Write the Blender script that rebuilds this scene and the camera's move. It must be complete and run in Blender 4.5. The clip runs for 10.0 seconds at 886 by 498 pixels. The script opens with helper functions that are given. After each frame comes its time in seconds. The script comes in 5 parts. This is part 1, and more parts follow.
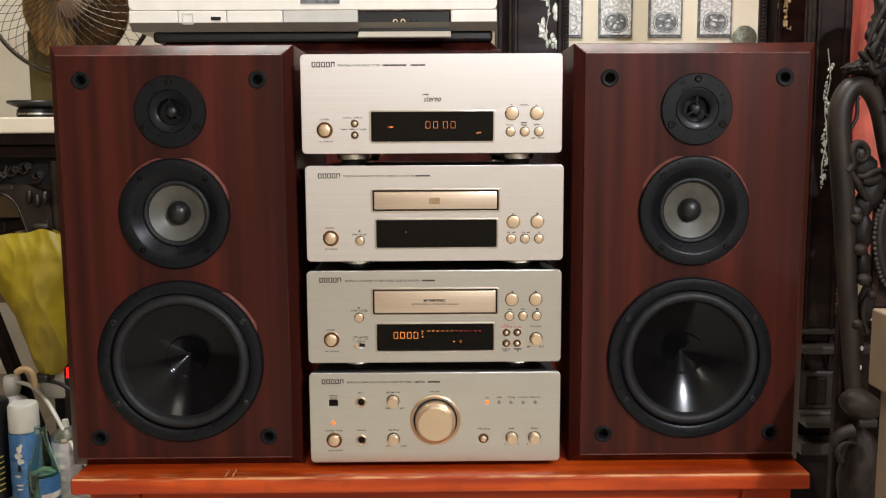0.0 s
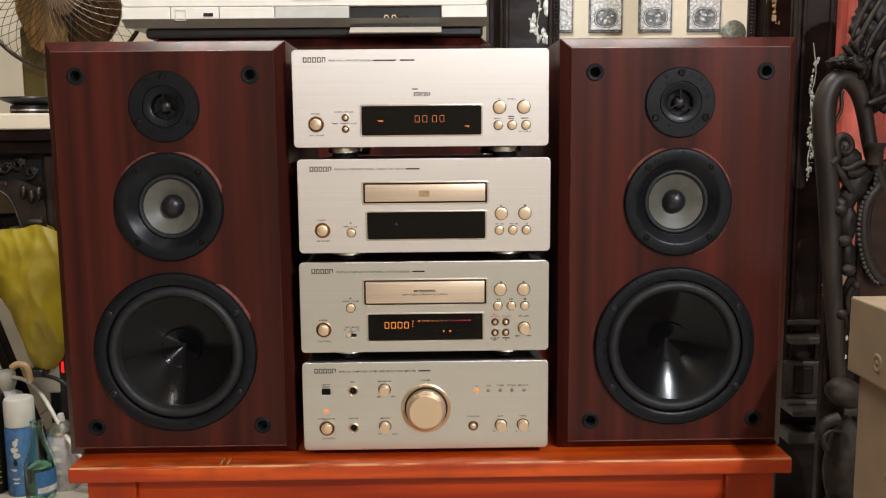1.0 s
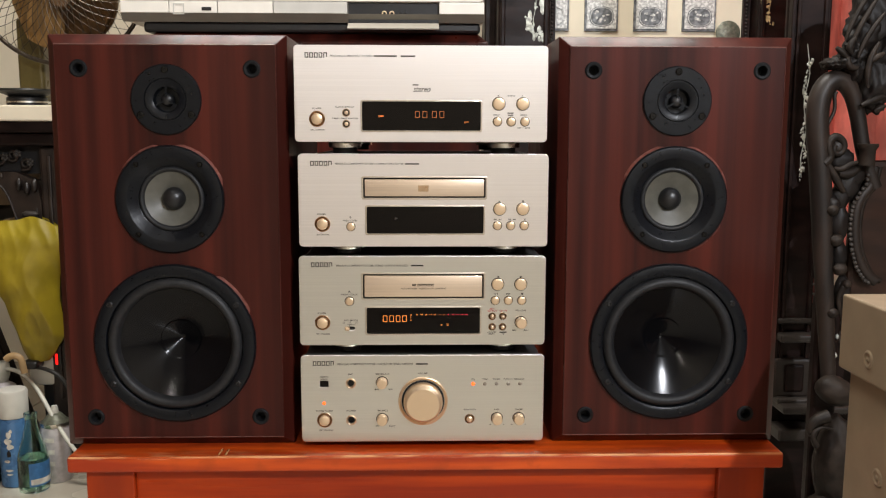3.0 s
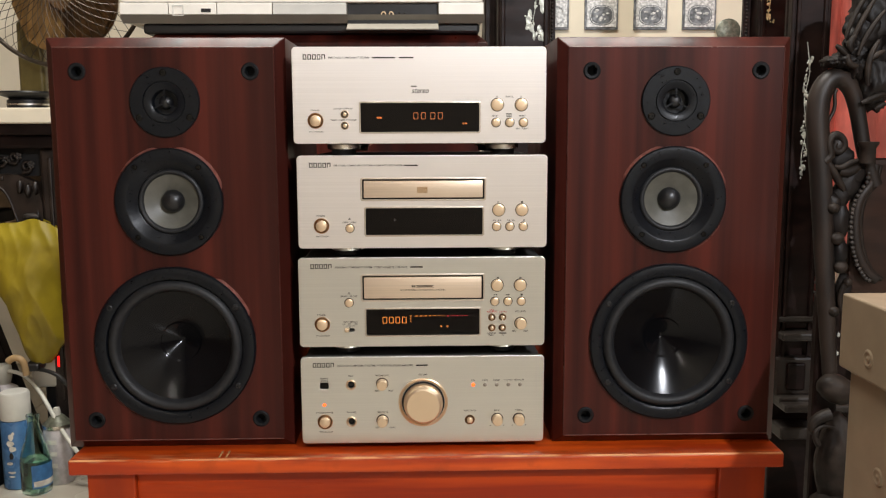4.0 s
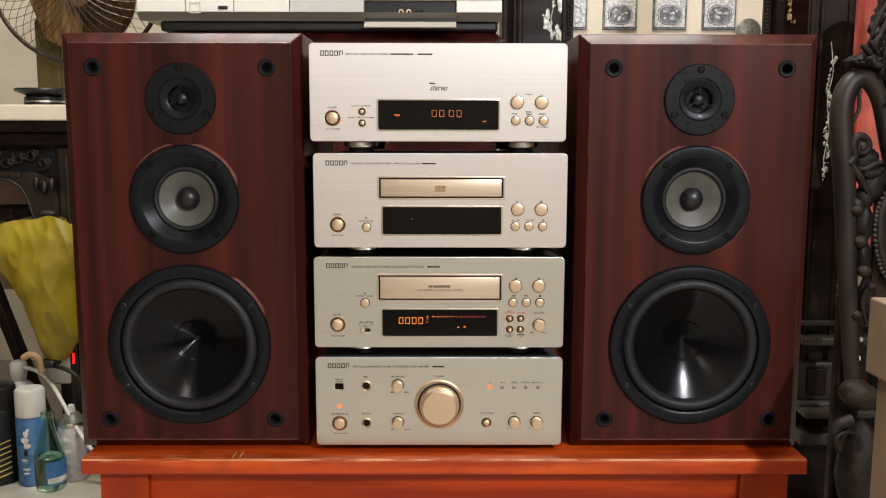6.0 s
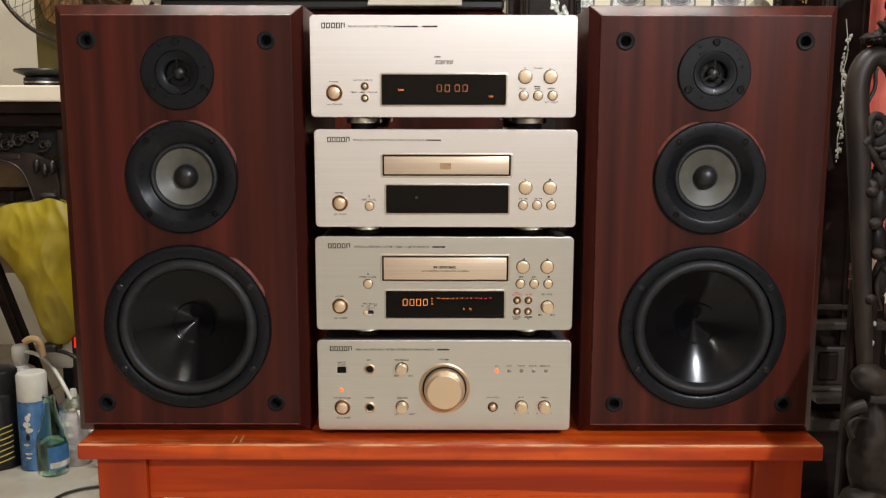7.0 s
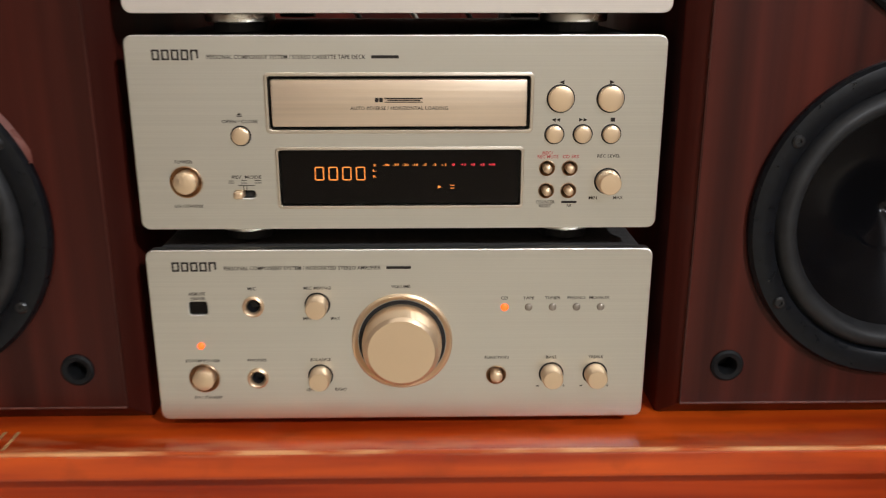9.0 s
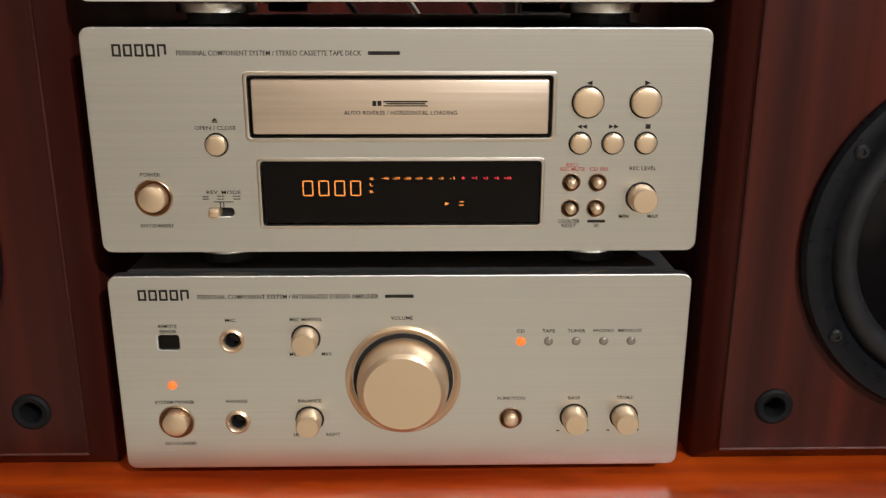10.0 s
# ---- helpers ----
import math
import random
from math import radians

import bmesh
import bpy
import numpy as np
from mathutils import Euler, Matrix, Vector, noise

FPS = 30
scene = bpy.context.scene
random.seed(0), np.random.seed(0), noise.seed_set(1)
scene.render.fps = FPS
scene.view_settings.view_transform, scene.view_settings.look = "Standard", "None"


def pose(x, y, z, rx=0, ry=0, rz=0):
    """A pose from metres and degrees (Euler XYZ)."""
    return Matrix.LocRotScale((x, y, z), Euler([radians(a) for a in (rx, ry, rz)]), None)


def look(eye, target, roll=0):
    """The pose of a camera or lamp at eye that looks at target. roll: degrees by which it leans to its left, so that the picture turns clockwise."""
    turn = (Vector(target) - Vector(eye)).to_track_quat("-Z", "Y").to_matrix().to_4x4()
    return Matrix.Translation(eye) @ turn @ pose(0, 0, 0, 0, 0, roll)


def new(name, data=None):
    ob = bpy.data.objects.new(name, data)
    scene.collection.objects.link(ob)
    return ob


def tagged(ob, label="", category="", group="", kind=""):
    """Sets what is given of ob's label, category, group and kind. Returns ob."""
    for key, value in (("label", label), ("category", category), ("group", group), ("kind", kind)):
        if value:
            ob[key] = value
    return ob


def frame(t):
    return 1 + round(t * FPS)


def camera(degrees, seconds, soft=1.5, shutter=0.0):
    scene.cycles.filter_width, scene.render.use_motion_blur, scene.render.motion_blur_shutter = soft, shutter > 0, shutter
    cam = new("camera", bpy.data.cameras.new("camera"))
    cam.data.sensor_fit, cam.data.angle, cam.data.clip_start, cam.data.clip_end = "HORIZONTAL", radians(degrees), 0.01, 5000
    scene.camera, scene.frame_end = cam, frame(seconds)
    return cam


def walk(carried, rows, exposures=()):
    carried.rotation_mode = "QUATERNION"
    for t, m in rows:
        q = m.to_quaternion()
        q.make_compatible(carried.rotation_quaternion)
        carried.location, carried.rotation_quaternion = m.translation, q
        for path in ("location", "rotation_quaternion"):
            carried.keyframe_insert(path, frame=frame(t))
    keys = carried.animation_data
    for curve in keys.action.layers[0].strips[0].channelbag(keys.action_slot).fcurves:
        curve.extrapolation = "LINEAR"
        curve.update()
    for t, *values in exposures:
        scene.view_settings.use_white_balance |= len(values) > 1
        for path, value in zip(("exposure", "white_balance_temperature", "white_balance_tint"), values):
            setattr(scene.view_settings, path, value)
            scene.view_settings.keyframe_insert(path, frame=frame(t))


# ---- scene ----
cam = camera(54.1, 10.0, soft=1.2, shutter=0.5)
PATH = [
    (0, (0.002, -0.06, 0.759), (0.018, 1.925, 0.51), -0.3),
    (0.5, (0.005, -0.073, 0.755), (0.029, 1.91, 0.497), -0.6),
    (1, (0.006, -0.078, 0.757), (0.036, 1.905, 0.498), -0.5),
    (1.5, (0.003, -0.084, 0.757), (0.044, 1.9, 0.508), 0.0),
    (2, (-0.002, -0.089, 0.755), (0.042, 1.895, 0.506), 0.4),
    (2.5, (-0.002, -0.088, 0.755), (0.045, 1.894, 0.493), 0.3),
    (4, (0.002, -0.087, 0.758), (0.046, 1.894, 0.49), -0.2),
    (4.5, (-0.002, -0.087, 0.755), (0.031, 1.894, 0.485), -0.1),
    (5, (-0.003, -0.086, 0.756), (0.024, 1.896, 0.488), 0.1),
    (5.5, (-0.001, -0.081, 0.756), (0.018, 1.901, 0.492), 0.1),
    (7, (-0.001, -0.049, 0.746), (-0.002, 1.928, 0.447), 0.1),
    (7.2, (-0.004, -0.038, 0.741), (-0.009, 1.937, 0.425), 0.0),
    (7.5, (-0.003, 0.002, 0.729), (-0.035, 1.968, 0.364), -0.1),
    (7.8, (0.004, 0.046, 0.716), (-0.037, 2.008, 0.329), -0.3),
    (8, (0.005, 0.099, 0.717), (-0.024, 2.046, 0.261), -0.2),
    (8.2, (0.010, 0.179, 0.702), (-0.015, 2.118, 0.216), -0.3),
    (8.5, (0.012, 0.266, 0.688), (-0.004, 2.194, 0.157), -0.5),
    (8.8, (0.014, 0.340, 0.661), (0.025, 2.262, 0.108), -0.3),
    (9, (0.014, 0.372, 0.655), (0.047, 2.284, 0.069), 0.0),
    (9.5, (0.014, 0.415, 0.646), (0.07, 2.325, 0.056), 0.3),
    (10, (0.011, 0.429, 0.648), (0.048, 2.342, 0.068), 0.1),
]
walk(cam, [(t, look(eye, target, roll)) for t, eye, target, roll in PATH], exposures=[(0, 0.0), (7.0, 0.0), (8.0, -0.02), (9.0, -0.13), (10.0, -0.22)])

# ---- world and lamps ----
world = bpy.data.worlds.new("world")
scene.world = world
world.use_nodes = True
world.node_tree.nodes["Background"].inputs[0].default_value = (1.0, 0.88, 0.72, 1)
world.node_tree.nodes["Background"].inputs[1].default_value = 0.006


def area_lamp(name, eye, target, w, h, power, colour):
    data = bpy.data.lights.new(name, "AREA")
    data.shape, data.size, data.size_y = "RECTANGLE", w, h
    data.energy, data.color = power, colour
    ob = new(name, data)
    ob.matrix_world = look(eye, target)
    return ob


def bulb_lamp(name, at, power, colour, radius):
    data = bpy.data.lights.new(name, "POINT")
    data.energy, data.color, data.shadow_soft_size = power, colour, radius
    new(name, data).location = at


# unseen key light: direction from the knob shadows, nearness chosen for contrast, no fixture
bulb_lamp("unseen_key_light", (0.86, -0.70, 1.62), 122, (0.90, 0.93, 1.0), 0.025)
bulb_lamp("wall_lamp", (-0.75, -1.75, 2.05), 17, (1.0, 0.92, 0.84), 0.03)
# weak fill added overhead, standing for no known fixture
area_lamp("overhead_fill", (-0.5, -0.3, 2.62), (-0.4, 0.5, 0.4), 0.5, 0.5, 2.5, (1.0, 0.97, 0.93))
area_lamp("ceiling_tube", (-0.02, 1.10, 2.66), (-0.02, 1.14, 0.5), 1.55, 0.07, 64, (1.0, 0.965, 0.90))


# ---- materials ----
def material(name, colour, rough=0.5, metal=0.0, var=0.12, scale=(30, 30, 30), stain=0.12, stain_scale=5.0, bump=0.0,
             bump_scale=(200, 200, 200), coat=0.0, spec=0.5, colour2=None, rough_var=0.08, mix_lo=0.4, mix_hi=0.65, aniso=0.0):
    m = bpy.data.materials.new(name)
    m.use_nodes = True
    nt = m.node_tree
    b = nt.nodes["Principled BSDF"]
    tc = nt.nodes.new("ShaderNodeTexCoord")

    def noise_tex(sc, detail=3.0, s=1.0):
        mp = nt.nodes.new("ShaderNodeMapping")
        mp.inputs["Scale"].default_value = sc
        nt.links.new(tc.outputs["Object"], mp.inputs["Vector"])
        n = nt.nodes.new("ShaderNodeTexNoise")
        n.inputs["Scale"].default_value, n.inputs["Detail"].default_value = s, detail
        nt.links.new(mp.outputs[0], n.inputs["Vector"])
        return n.outputs["Fac"]

    def mixed(fac, a, c):
        mx = nt.nodes.new("ShaderNodeMix")
        mx.data_type = "RGBA"
        for k, v in ((0, fac), (6, a), (7, c)):
            if hasattr(v, "is_output"):
                nt.links.new(v, mx.inputs[k])
            else:
                mx.inputs[k].default_value = (*v, 1)
        return mx.outputs[2]

    def ramp(fac, lo, hi, a, c):
        r = nt.nodes.new("ShaderNodeMapRange")
        r.inputs[1].default_value, r.inputs[2].default_value, r.inputs[3].default_value, r.inputs[4].default_value = lo, hi, a, c
        nt.links.new(fac, r.inputs[0])
        return r.outputs[0]

    dark = tuple(c * (1 - var) for c in colour) if colour2 is None else colour2
    light = tuple(min(1, c * (1 + var)) for c in colour) if colour2 is None else colour
    grain = ramp(noise_tex(scale, 4.0), mix_lo, mix_hi, 0, 1)
    col = mixed(grain, dark, light)
    if stain:
        spots = ramp(noise_tex(stain_scale if isinstance(stain_scale, tuple) else (stain_scale,) * 3, 5.0), 0.52, 0.75, 0, stain)
        col = mixed(spots, col, tuple(c * 0.35 for c in colour))
    nt.links.new(col, b.inputs["Base Color"])
    nt.links.new(ramp(noise_tex(tuple(s * 0.7 for s in scale)), 0.3, 0.7, max(0.02, rough - rough_var), min(1, rough + rough_var)), b.inputs["Roughness"])
    b.inputs["Metallic"].default_value = metal
    b.inputs["Coat Weight"].default_value, b.inputs["Coat Roughness"].default_value = coat, 0.07
    b.inputs["Specular IOR Level"].default_value = spec
    if aniso:
        b.inputs["Anisotropic"].default_value = aniso
        tn = nt.nodes.new("ShaderNodeTangent")
        tn.direction_type = "UV_MAP"
        nt.links.new(tn.outputs[0], b.inputs["Tangent"])
    if bump:
        bp = nt.nodes.new("ShaderNodeBump")
        bp.inputs["Strength"].default_value, bp.inputs["Distance"].default_value = bump, 0.001
        nt.links.new(noise_tex(bump_scale, 3.0), bp.inputs["Height"])
        nt.links.new(bp.outputs[0], b.inputs["Normal"])
    return m


def glow(name, colour, strength):
    m = bpy.data.materials.new(name)
    m.use_nodes = True
    b = m.node_tree.nodes["Principled BSDF"]
    b.inputs["Base Color"].default_value = (*colour, 1)
    b.inputs["Emission Color"].default_value = (*colour, 1)
    b.inputs["Emission Strength"].default_value = strength
    return m


def glass(name, colour, rough=0.03):
    m = bpy.data.materials.new(name)
    m.use_nodes = True
    b = m.node_tree.nodes["Principled BSDF"]
    b.inputs["Base Color"].default_value = (*colour, 1)
    b.inputs["Transmission Weight"].default_value, b.inputs["Roughness"].default_value, b.inputs["IOR"].default_value = 1.0, rough, 1.45
    return m


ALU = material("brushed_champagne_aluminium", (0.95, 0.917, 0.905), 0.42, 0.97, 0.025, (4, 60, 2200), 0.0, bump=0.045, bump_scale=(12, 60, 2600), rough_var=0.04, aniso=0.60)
# lower fronts: slightly greener finish, with their dimmer reflections darkened into the colour
ALU_SHADED = material("shaded_champagne_aluminium", (0.748, 0.738, 0.688), 0.42, 0.97, 0.025, (4, 60, 2200), 0.0, bump=0.045, bump_scale=(12, 60, 2600), rough_var=0.04, aniso=0.60)
ALU_EDGE = material("polished_aluminium_edge", (0.66, 0.60, 0.52), 0.34, 1.0, 0.04, stain=0.0)
GOLD = material("champagne_gold_metal", (0.76, 0.575, 0.385), 0.38, 0.78, 0.02, (30, 30, 30), 0.0, rough_var=0.02)
GOLD_DOOR = material("satin_gold_plastic", (0.70, 0.56, 0.42), 0.40, 0.65, 0.04, (6, 60, 700), 0.0, bump=0.04, bump_scale=(10, 60, 2000))
BRONZE = material("dark_bronze_ring", (0.52, 0.37, 0.24), 0.34, 1.0, 0.08, (300, 300, 300), 0.0)
CASE = material("dark_grey_painted_steel", (0.085, 0.080, 0.076), 0.5, 0.2, 0.10, (400, 400, 400), 0.15, bump=0.15, bump_scale=(900, 900, 900))
BLACK = material("black_plastic", (0.006, 0.006, 0.007), 0.42, 0, 0.2, (200, 200, 200), 0.0)
GAP = material("black_gap", (0.006, 0.005, 0.005), 0.7, 0, 0.2, stain=0.0)
SMOKED = material("smoked_display_window", (0.003, 0.0018, 0.0014), 0.08, 0, 0.1, stain=0.0, rough_var=0.02, spec=0.18)
PRINT = material("dark_printed_ink", (0.030, 0.025, 0.022), 0.7, 0, 0.15, (900, 900, 900), 0.0, spec=0.1)
PRINT_RED = material("red_printed_ink", (0.55, 0.05, 0.05), 0.6, 0, 0.1, stain=0.0)
STEEL = material("silver_metal", (0.72, 0.69, 0.63), 0.28, 1.0, 0.06, stain=0.0)
AMBER = glow("amber_segment", (1.0, 0.30, 0.05), 0.62)
AMBER_DIM = glow("dim_amber_segment", (1.0, 0.28, 0.06), 0.36)
AMBER_FAINT = glow("faint_amber_segment", (0.55, 0.16, 0.04), 0.10)
RED_SEG = glow("red_segment", (1.0, 0.05, 0.07), 0.8)
LED_ON = glow("lit_orange_diode", (1.0, 0.12, 0.015), 1.6)
LED_RED = glow("lit_red_switch", (1.0, 0.012, 0.010), 1.3)
LED_OFF = material("unlit_diode", (0.30, 0.26, 0.21), 0.35, 0.3, 0.1, stain=0.0)

VENEER = material("mahogany_vinyl_veneer", (0.078, 0.0140, 0.0088), 0.32, 0, scale=(44, 44, 0.9), stain=0.92, stain_scale=(13, 13, 0.8), colour2=(0.018, 0.0042, 0.0034),
                  bump=0.06, bump_scale=(420, 420, 14), mix_lo=0.34, mix_hi=0.68, spec=0.20, rough_var=0.05)
SEAM_DARK = material("dark_veneer_seam", (0.055, 0.0135, 0.0095), 0.32, 0, 0.3, (60, 60, 8), 0.4, stain_scale=25, spec=0.26)
# paler than the veneer: the chamfer edge's highlight as a colour
SEAM = material("highlight_veneer_seam", (0.115, 0.040, 0.030), 0.32, 0, 0.3, (60, 60, 60), 0.4, stain_scale=25)
VENEER_CUT = material("routed_red_edge", (0.16, 0.055, 0.042), 0.30, 0, 0.15, (80, 80, 80), 0.0)
FLANGE = material("black_moulded_flange", (0.0048, 0.0057, 0.0076), 0.34, 0, 0.2, (300, 300, 300), 0.0, spec=0.22, bump=0.08, bump_scale=(1500, 1500, 1500))
RUBBER_DULL = material("dull_black_rubber", (0.006, 0.0064, 0.0072), 0.62, 0, 0.2, (150, 150, 150), 0.0, spec=0.2)
RUBBER = material("black_rubber_surround", (0.0135, 0.0138, 0.0150), 0.52, 0, 0.2, (150, 150, 150), 0.0, spec=0.35)
CONE = material("glossy_black_cone", (0.003, 0.003, 0.0037), 0.145, 0, 0.15, (60, 60, 60), 0.0, rough_var=0.012, spec=0.19, coat=0.0)
CONE_GREY = material("grey_paper_cone", (0.088, 0.085, 0.070), 0.42, 0, 0.12, (90, 90, 90), 0.15, stain_scale=30)
CAP = material("black_dust_cap", (0.008, 0.008, 0.009), 0.40, 0, 0.1, stain=0.0)

LACQUER = material("orange_stained_wood", (0.44, 0.046, 0.003), 0.32, 0, scale=(4, 70, 70), stain=0.7, stain_scale=(4, 26, 26), colour2=(0.26, 0.021, 0.003), bump=0.05,
                   bump_scale=(10, 300, 300), spec=0.28)
LACQUER_PALE = material("pale_orange_stained_wood", (0.50, 0.062, 0.005), 0.30, 0, scale=(5, 40, 40), stain=0.3, stain_scale=(5, 12, 12), colour2=(0.44, 0.050, 0.004), spec=0.28)
LACQUER_V = material("orange_stained_wood_upright", (0.36, 0.038, 0.004), 0.32, 0, scale=(40, 40, 3), stain=0.5, stain_scale=(12, 12, 5), colour2=(0.27, 0.028, 0.005), bump=0.05,
                     bump_scale=(300, 300, 10), spec=0.28)
ARRIS = material("rubbed_edge_wood", (0.78, 0.36, 0.15), 0.35, 0, scale=(16, 60, 60), stain=0.0, colour2=(0.50, 0.075, 0.010), mix_lo=0.42, mix_hi=0.58)
BARE = material("worn_bare_wood", (0.62, 0.33, 0.14), 0.5, 0, 0.3, (20, 200, 200), 0.3)
DARKWOOD = material("dark_rosewood", (0.0130, 0.0064, 0.0052), 0.44, 0, 0.4, (14, 14, 40), 0.3, bump=0.1, bump_scale=(60, 60, 200), spec=0.16)
CARVED = material("carved_dark_wood", (0.019, 0.0115, 0.0082), 0.42, 0, 0.45, (30, 30, 30), 0.5, stain_scale=14, bump=0.25, bump_scale=(90, 90, 90))
PEARL = material("mother_of_pearl", (0.62, 0.64, 0.58), 0.25, 0.1, 0.3, (90, 90, 90), 0.4, stain_scale=60)
PEARL_GOLD = material("yellow_mother_of_pearl", (0.55, 0.46, 0.24), 0.25, 0.1, 0.35, (90, 90, 90), 0.4, stain_scale=60)
CREAM = material("cream_painted_panel", (0.78, 0.70, 0.54), 0.55, 0, 0.05, (8, 8, 8), 0.06)
WALLPAINT = material("aged_cream_wall_paint", (0.775, 0.70, 0.56), 0.8, 0, 0.05, (6, 6, 6), 0.12, stain_scale=2.0, bump=0.1, bump_scale=(120, 120, 120))
# wall colour with the dimness under the side table mixed in
SHADE_TAN = material("dim_wall_tan", (0.30, 0.215, 0.13), 0.6, 0, 0.3, (6, 6, 12), 0.5, stain_scale=7)
# dark colours for the unseen side walls and ceiling, to hold down bounced fill
WALL_BROWN = material("bounce_cutting_brown", (0.10, 0.055, 0.030), 0.5, 0, 0.3, (3, 3, 30), 0.2)
CEILPAINT = material("bounce_cutting_grey", (0.30, 0.27, 0.23), 0.85, 0, 0.03, (6, 6, 6), 0.05)
MARBLE = material("white_veined_floor_tile", (0.46, 0.428, 0.36), 0.24, 0, 0.10, (7, 7, 7), 0.42, stain_scale=9, colour2=(0.40, 0.355, 0.29))
GROUT = material("grey_tile_grout", (0.25, 0.23, 0.20), 0.8, 0, 0.1)
VCR_WHITE = material("aged_white_plastic", (0.80, 0.77, 0.70), 0.42, 0, 0.03, (40, 40, 40), 0.06, stain_scale=9)
VCR_FLAP = material("beige_grey_plastic", (0.30, 0.275, 0.23), 0.45, 0, 0.06, (40, 40, 40), 0.1)
# grey plastic taken darker, carrying the shade on the lip's underside
VCR_LIP = material("shaded_grey_plastic", (0.21, 0.19, 0.155), 0.45, 0, 0.06, (40, 40, 40), 0.1)
VCR_GREY = material("light_grey_plastic", (0.55, 0.54, 0.50), 0.42, 0, 0.04, (40, 40, 40), 0.06)
BEIGE = material("beige_grey_carton", (0.27, 0.205, 0.135), 0.42, 0, 0.06, (30, 30, 30), 0.12, stain_scale=6, bump=0.05)
YELLOW = material("yellow_plastic_film", (0.36, 0.275, 0.018), 0.44, 0, 0.15, (14, 14, 14), 0.2, stain_scale=12)
RED_FILM = material("red_plastic_film", (0.42, 0.02, 0.03), 0.28, 0, 0.2, (12, 12, 12), 0.2)
WHITE_FILM = material("white_plastic_film", (0.72, 0.70, 0.62), 0.4, 0, 0.1, (14, 14, 14), 0.2)
RED_LINING = material("dull_red_lining", (0.30, 0.075, 0.06), 0.6, 0, 0.3, (30, 30, 30), 0.3)
RED_CLOTH = material("red_altar_cloth", (0.74, 0.20, 0.15), 0.55, 0, 0.3, (20, 20, 6), 0.4)
CAN_BLUE = material("blue_printed_can", (0.065, 0.165, 0.35), 0.3, 0.2, 0.15, (40, 40, 40), 0.0)
CAN_GREY = material("grey_printed_can", (0.54, 0.51, 0.53), 0.38, 0.0, 0.14, (60, 60, 60), 0.2, stain_scale=40)
WHITE_CAP = material("white_plastic_cap", (0.62, 0.61, 0.56), 0.4, 0, 0.05, stain=0.05)
LABEL_BLUE = material("blue_paper_label", (0.05, 0.18, 0.42), 0.5, 0, 0.2, (60, 60, 60), 0.0)
LABEL_WHITE = material("white_paper_label", (0.7, 0.68, 0.62), 0.5, 0, 0.2, (60, 60, 60), 0.0)
STRIPE = material("yellow_printed_stripe", (0.62, 0.50, 0.12), 0.4, 0, 0.1, stain=0.0)
BOTTLE = glass("green_tinted_glass", (0.62, 0.80, 0.72))
WATER = glass("teal_liquid", (0.50, 0.76, 0.68))
FAN_BROWN = material("brown_tinted_plastic", (0.16, 0.085, 0.035), 0.3, 0, 0.3, (30, 30, 30), 0.2)
FAN_TAN = material("tan_translucent_plastic", (0.30, 0.165, 0.055), 0.32, 0, 0.3, (60, 60, 8), 0.2)
WIRE = material("dark_bronze_wire", (0.05, 0.038, 0.028), 0.35, 0.6, 0.2, stain=0.0)
OLIVE = material("olive_fan_column", (0.115, 0.088, 0.026), 0.35, 0, 0.2, (20, 20, 20), 0.2)
TAN = material("tan_wood_handle", (0.42, 0.28, 0.14), 0.45, 0, 0.15)
CABLE = material("black_cable", (0.012, 0.012, 0.012), 0.45, 0, 0.1, stain=0.0)
HOSE = material("grey_white_hose", (0.68, 0.67, 0.60), 0.4, 0, 0.1, stain=0.05)
AGED_METAL = material("aged_green_grey_metal", (0.15, 0.155, 0.115), 0.4, 0.3, 0.3, (120, 120, 120), 0.3, stain_scale=40)
INK_GREY = material("grey_figure_paint", (0.16, 0.17, 0.18), 0.5, 0, 0.5, (90, 90, 90), 0.0)
PLAQUE = material("speckled_pearl_plaque", (0.62, 0.62, 0.60), 0.4, 0, 0.35, (160, 160, 160), 0.2, stain_scale=80)


# ---- building helpers ----
def part(name, bm, mat, parent, label="", smooth=None):
    """Links a bmesh as one mesh object, under a thing or a part."""
    me = bpy.data.meshes.new(name)
    bm.to_mesh(me)
    bm.free()
    me.materials.append(mat)
    if smooth is not None:
        me.shade_smooth()
        me.set_sharp_from_angle(angle=radians(smooth))
    ob = new(name, me)
    ob.parent = parent
    if label:
        tagged(ob, label)
    return ob


def thing(name, loc, label, category, group="", kind="", rz=0, size=1.0):
    ob = new(name)
    ob.empty_display_size = 0.02
    ob.matrix_world = pose(*loc, 0, 0, rz) @ Matrix.Scale(size, 4)
    return tagged(ob, label, category, group, kind)


def rbox(x0, x1, y0, y1, z0, z1, bevel=0.0, seg=2, bm=None):
    bm = bm or bmesh.new()
    geo = bmesh.ops.create_cube(bm, size=1)["verts"]
    for v in geo:
        v.co = Vector(((x0 + x1) / 2 + v.co.x * (x1 - x0), (y0 + y1) / 2 + v.co.y * (y1 - y0), (z0 + z1) / 2 + v.co.z * (z1 - z0)))
    if bevel:
        edges = list({e for v in geo for e in v.link_edges})
        bmesh.ops.bevel(bm, geom=edges, offset=bevel, segments=seg, affect="EDGES", profile=0.5)
    return bm


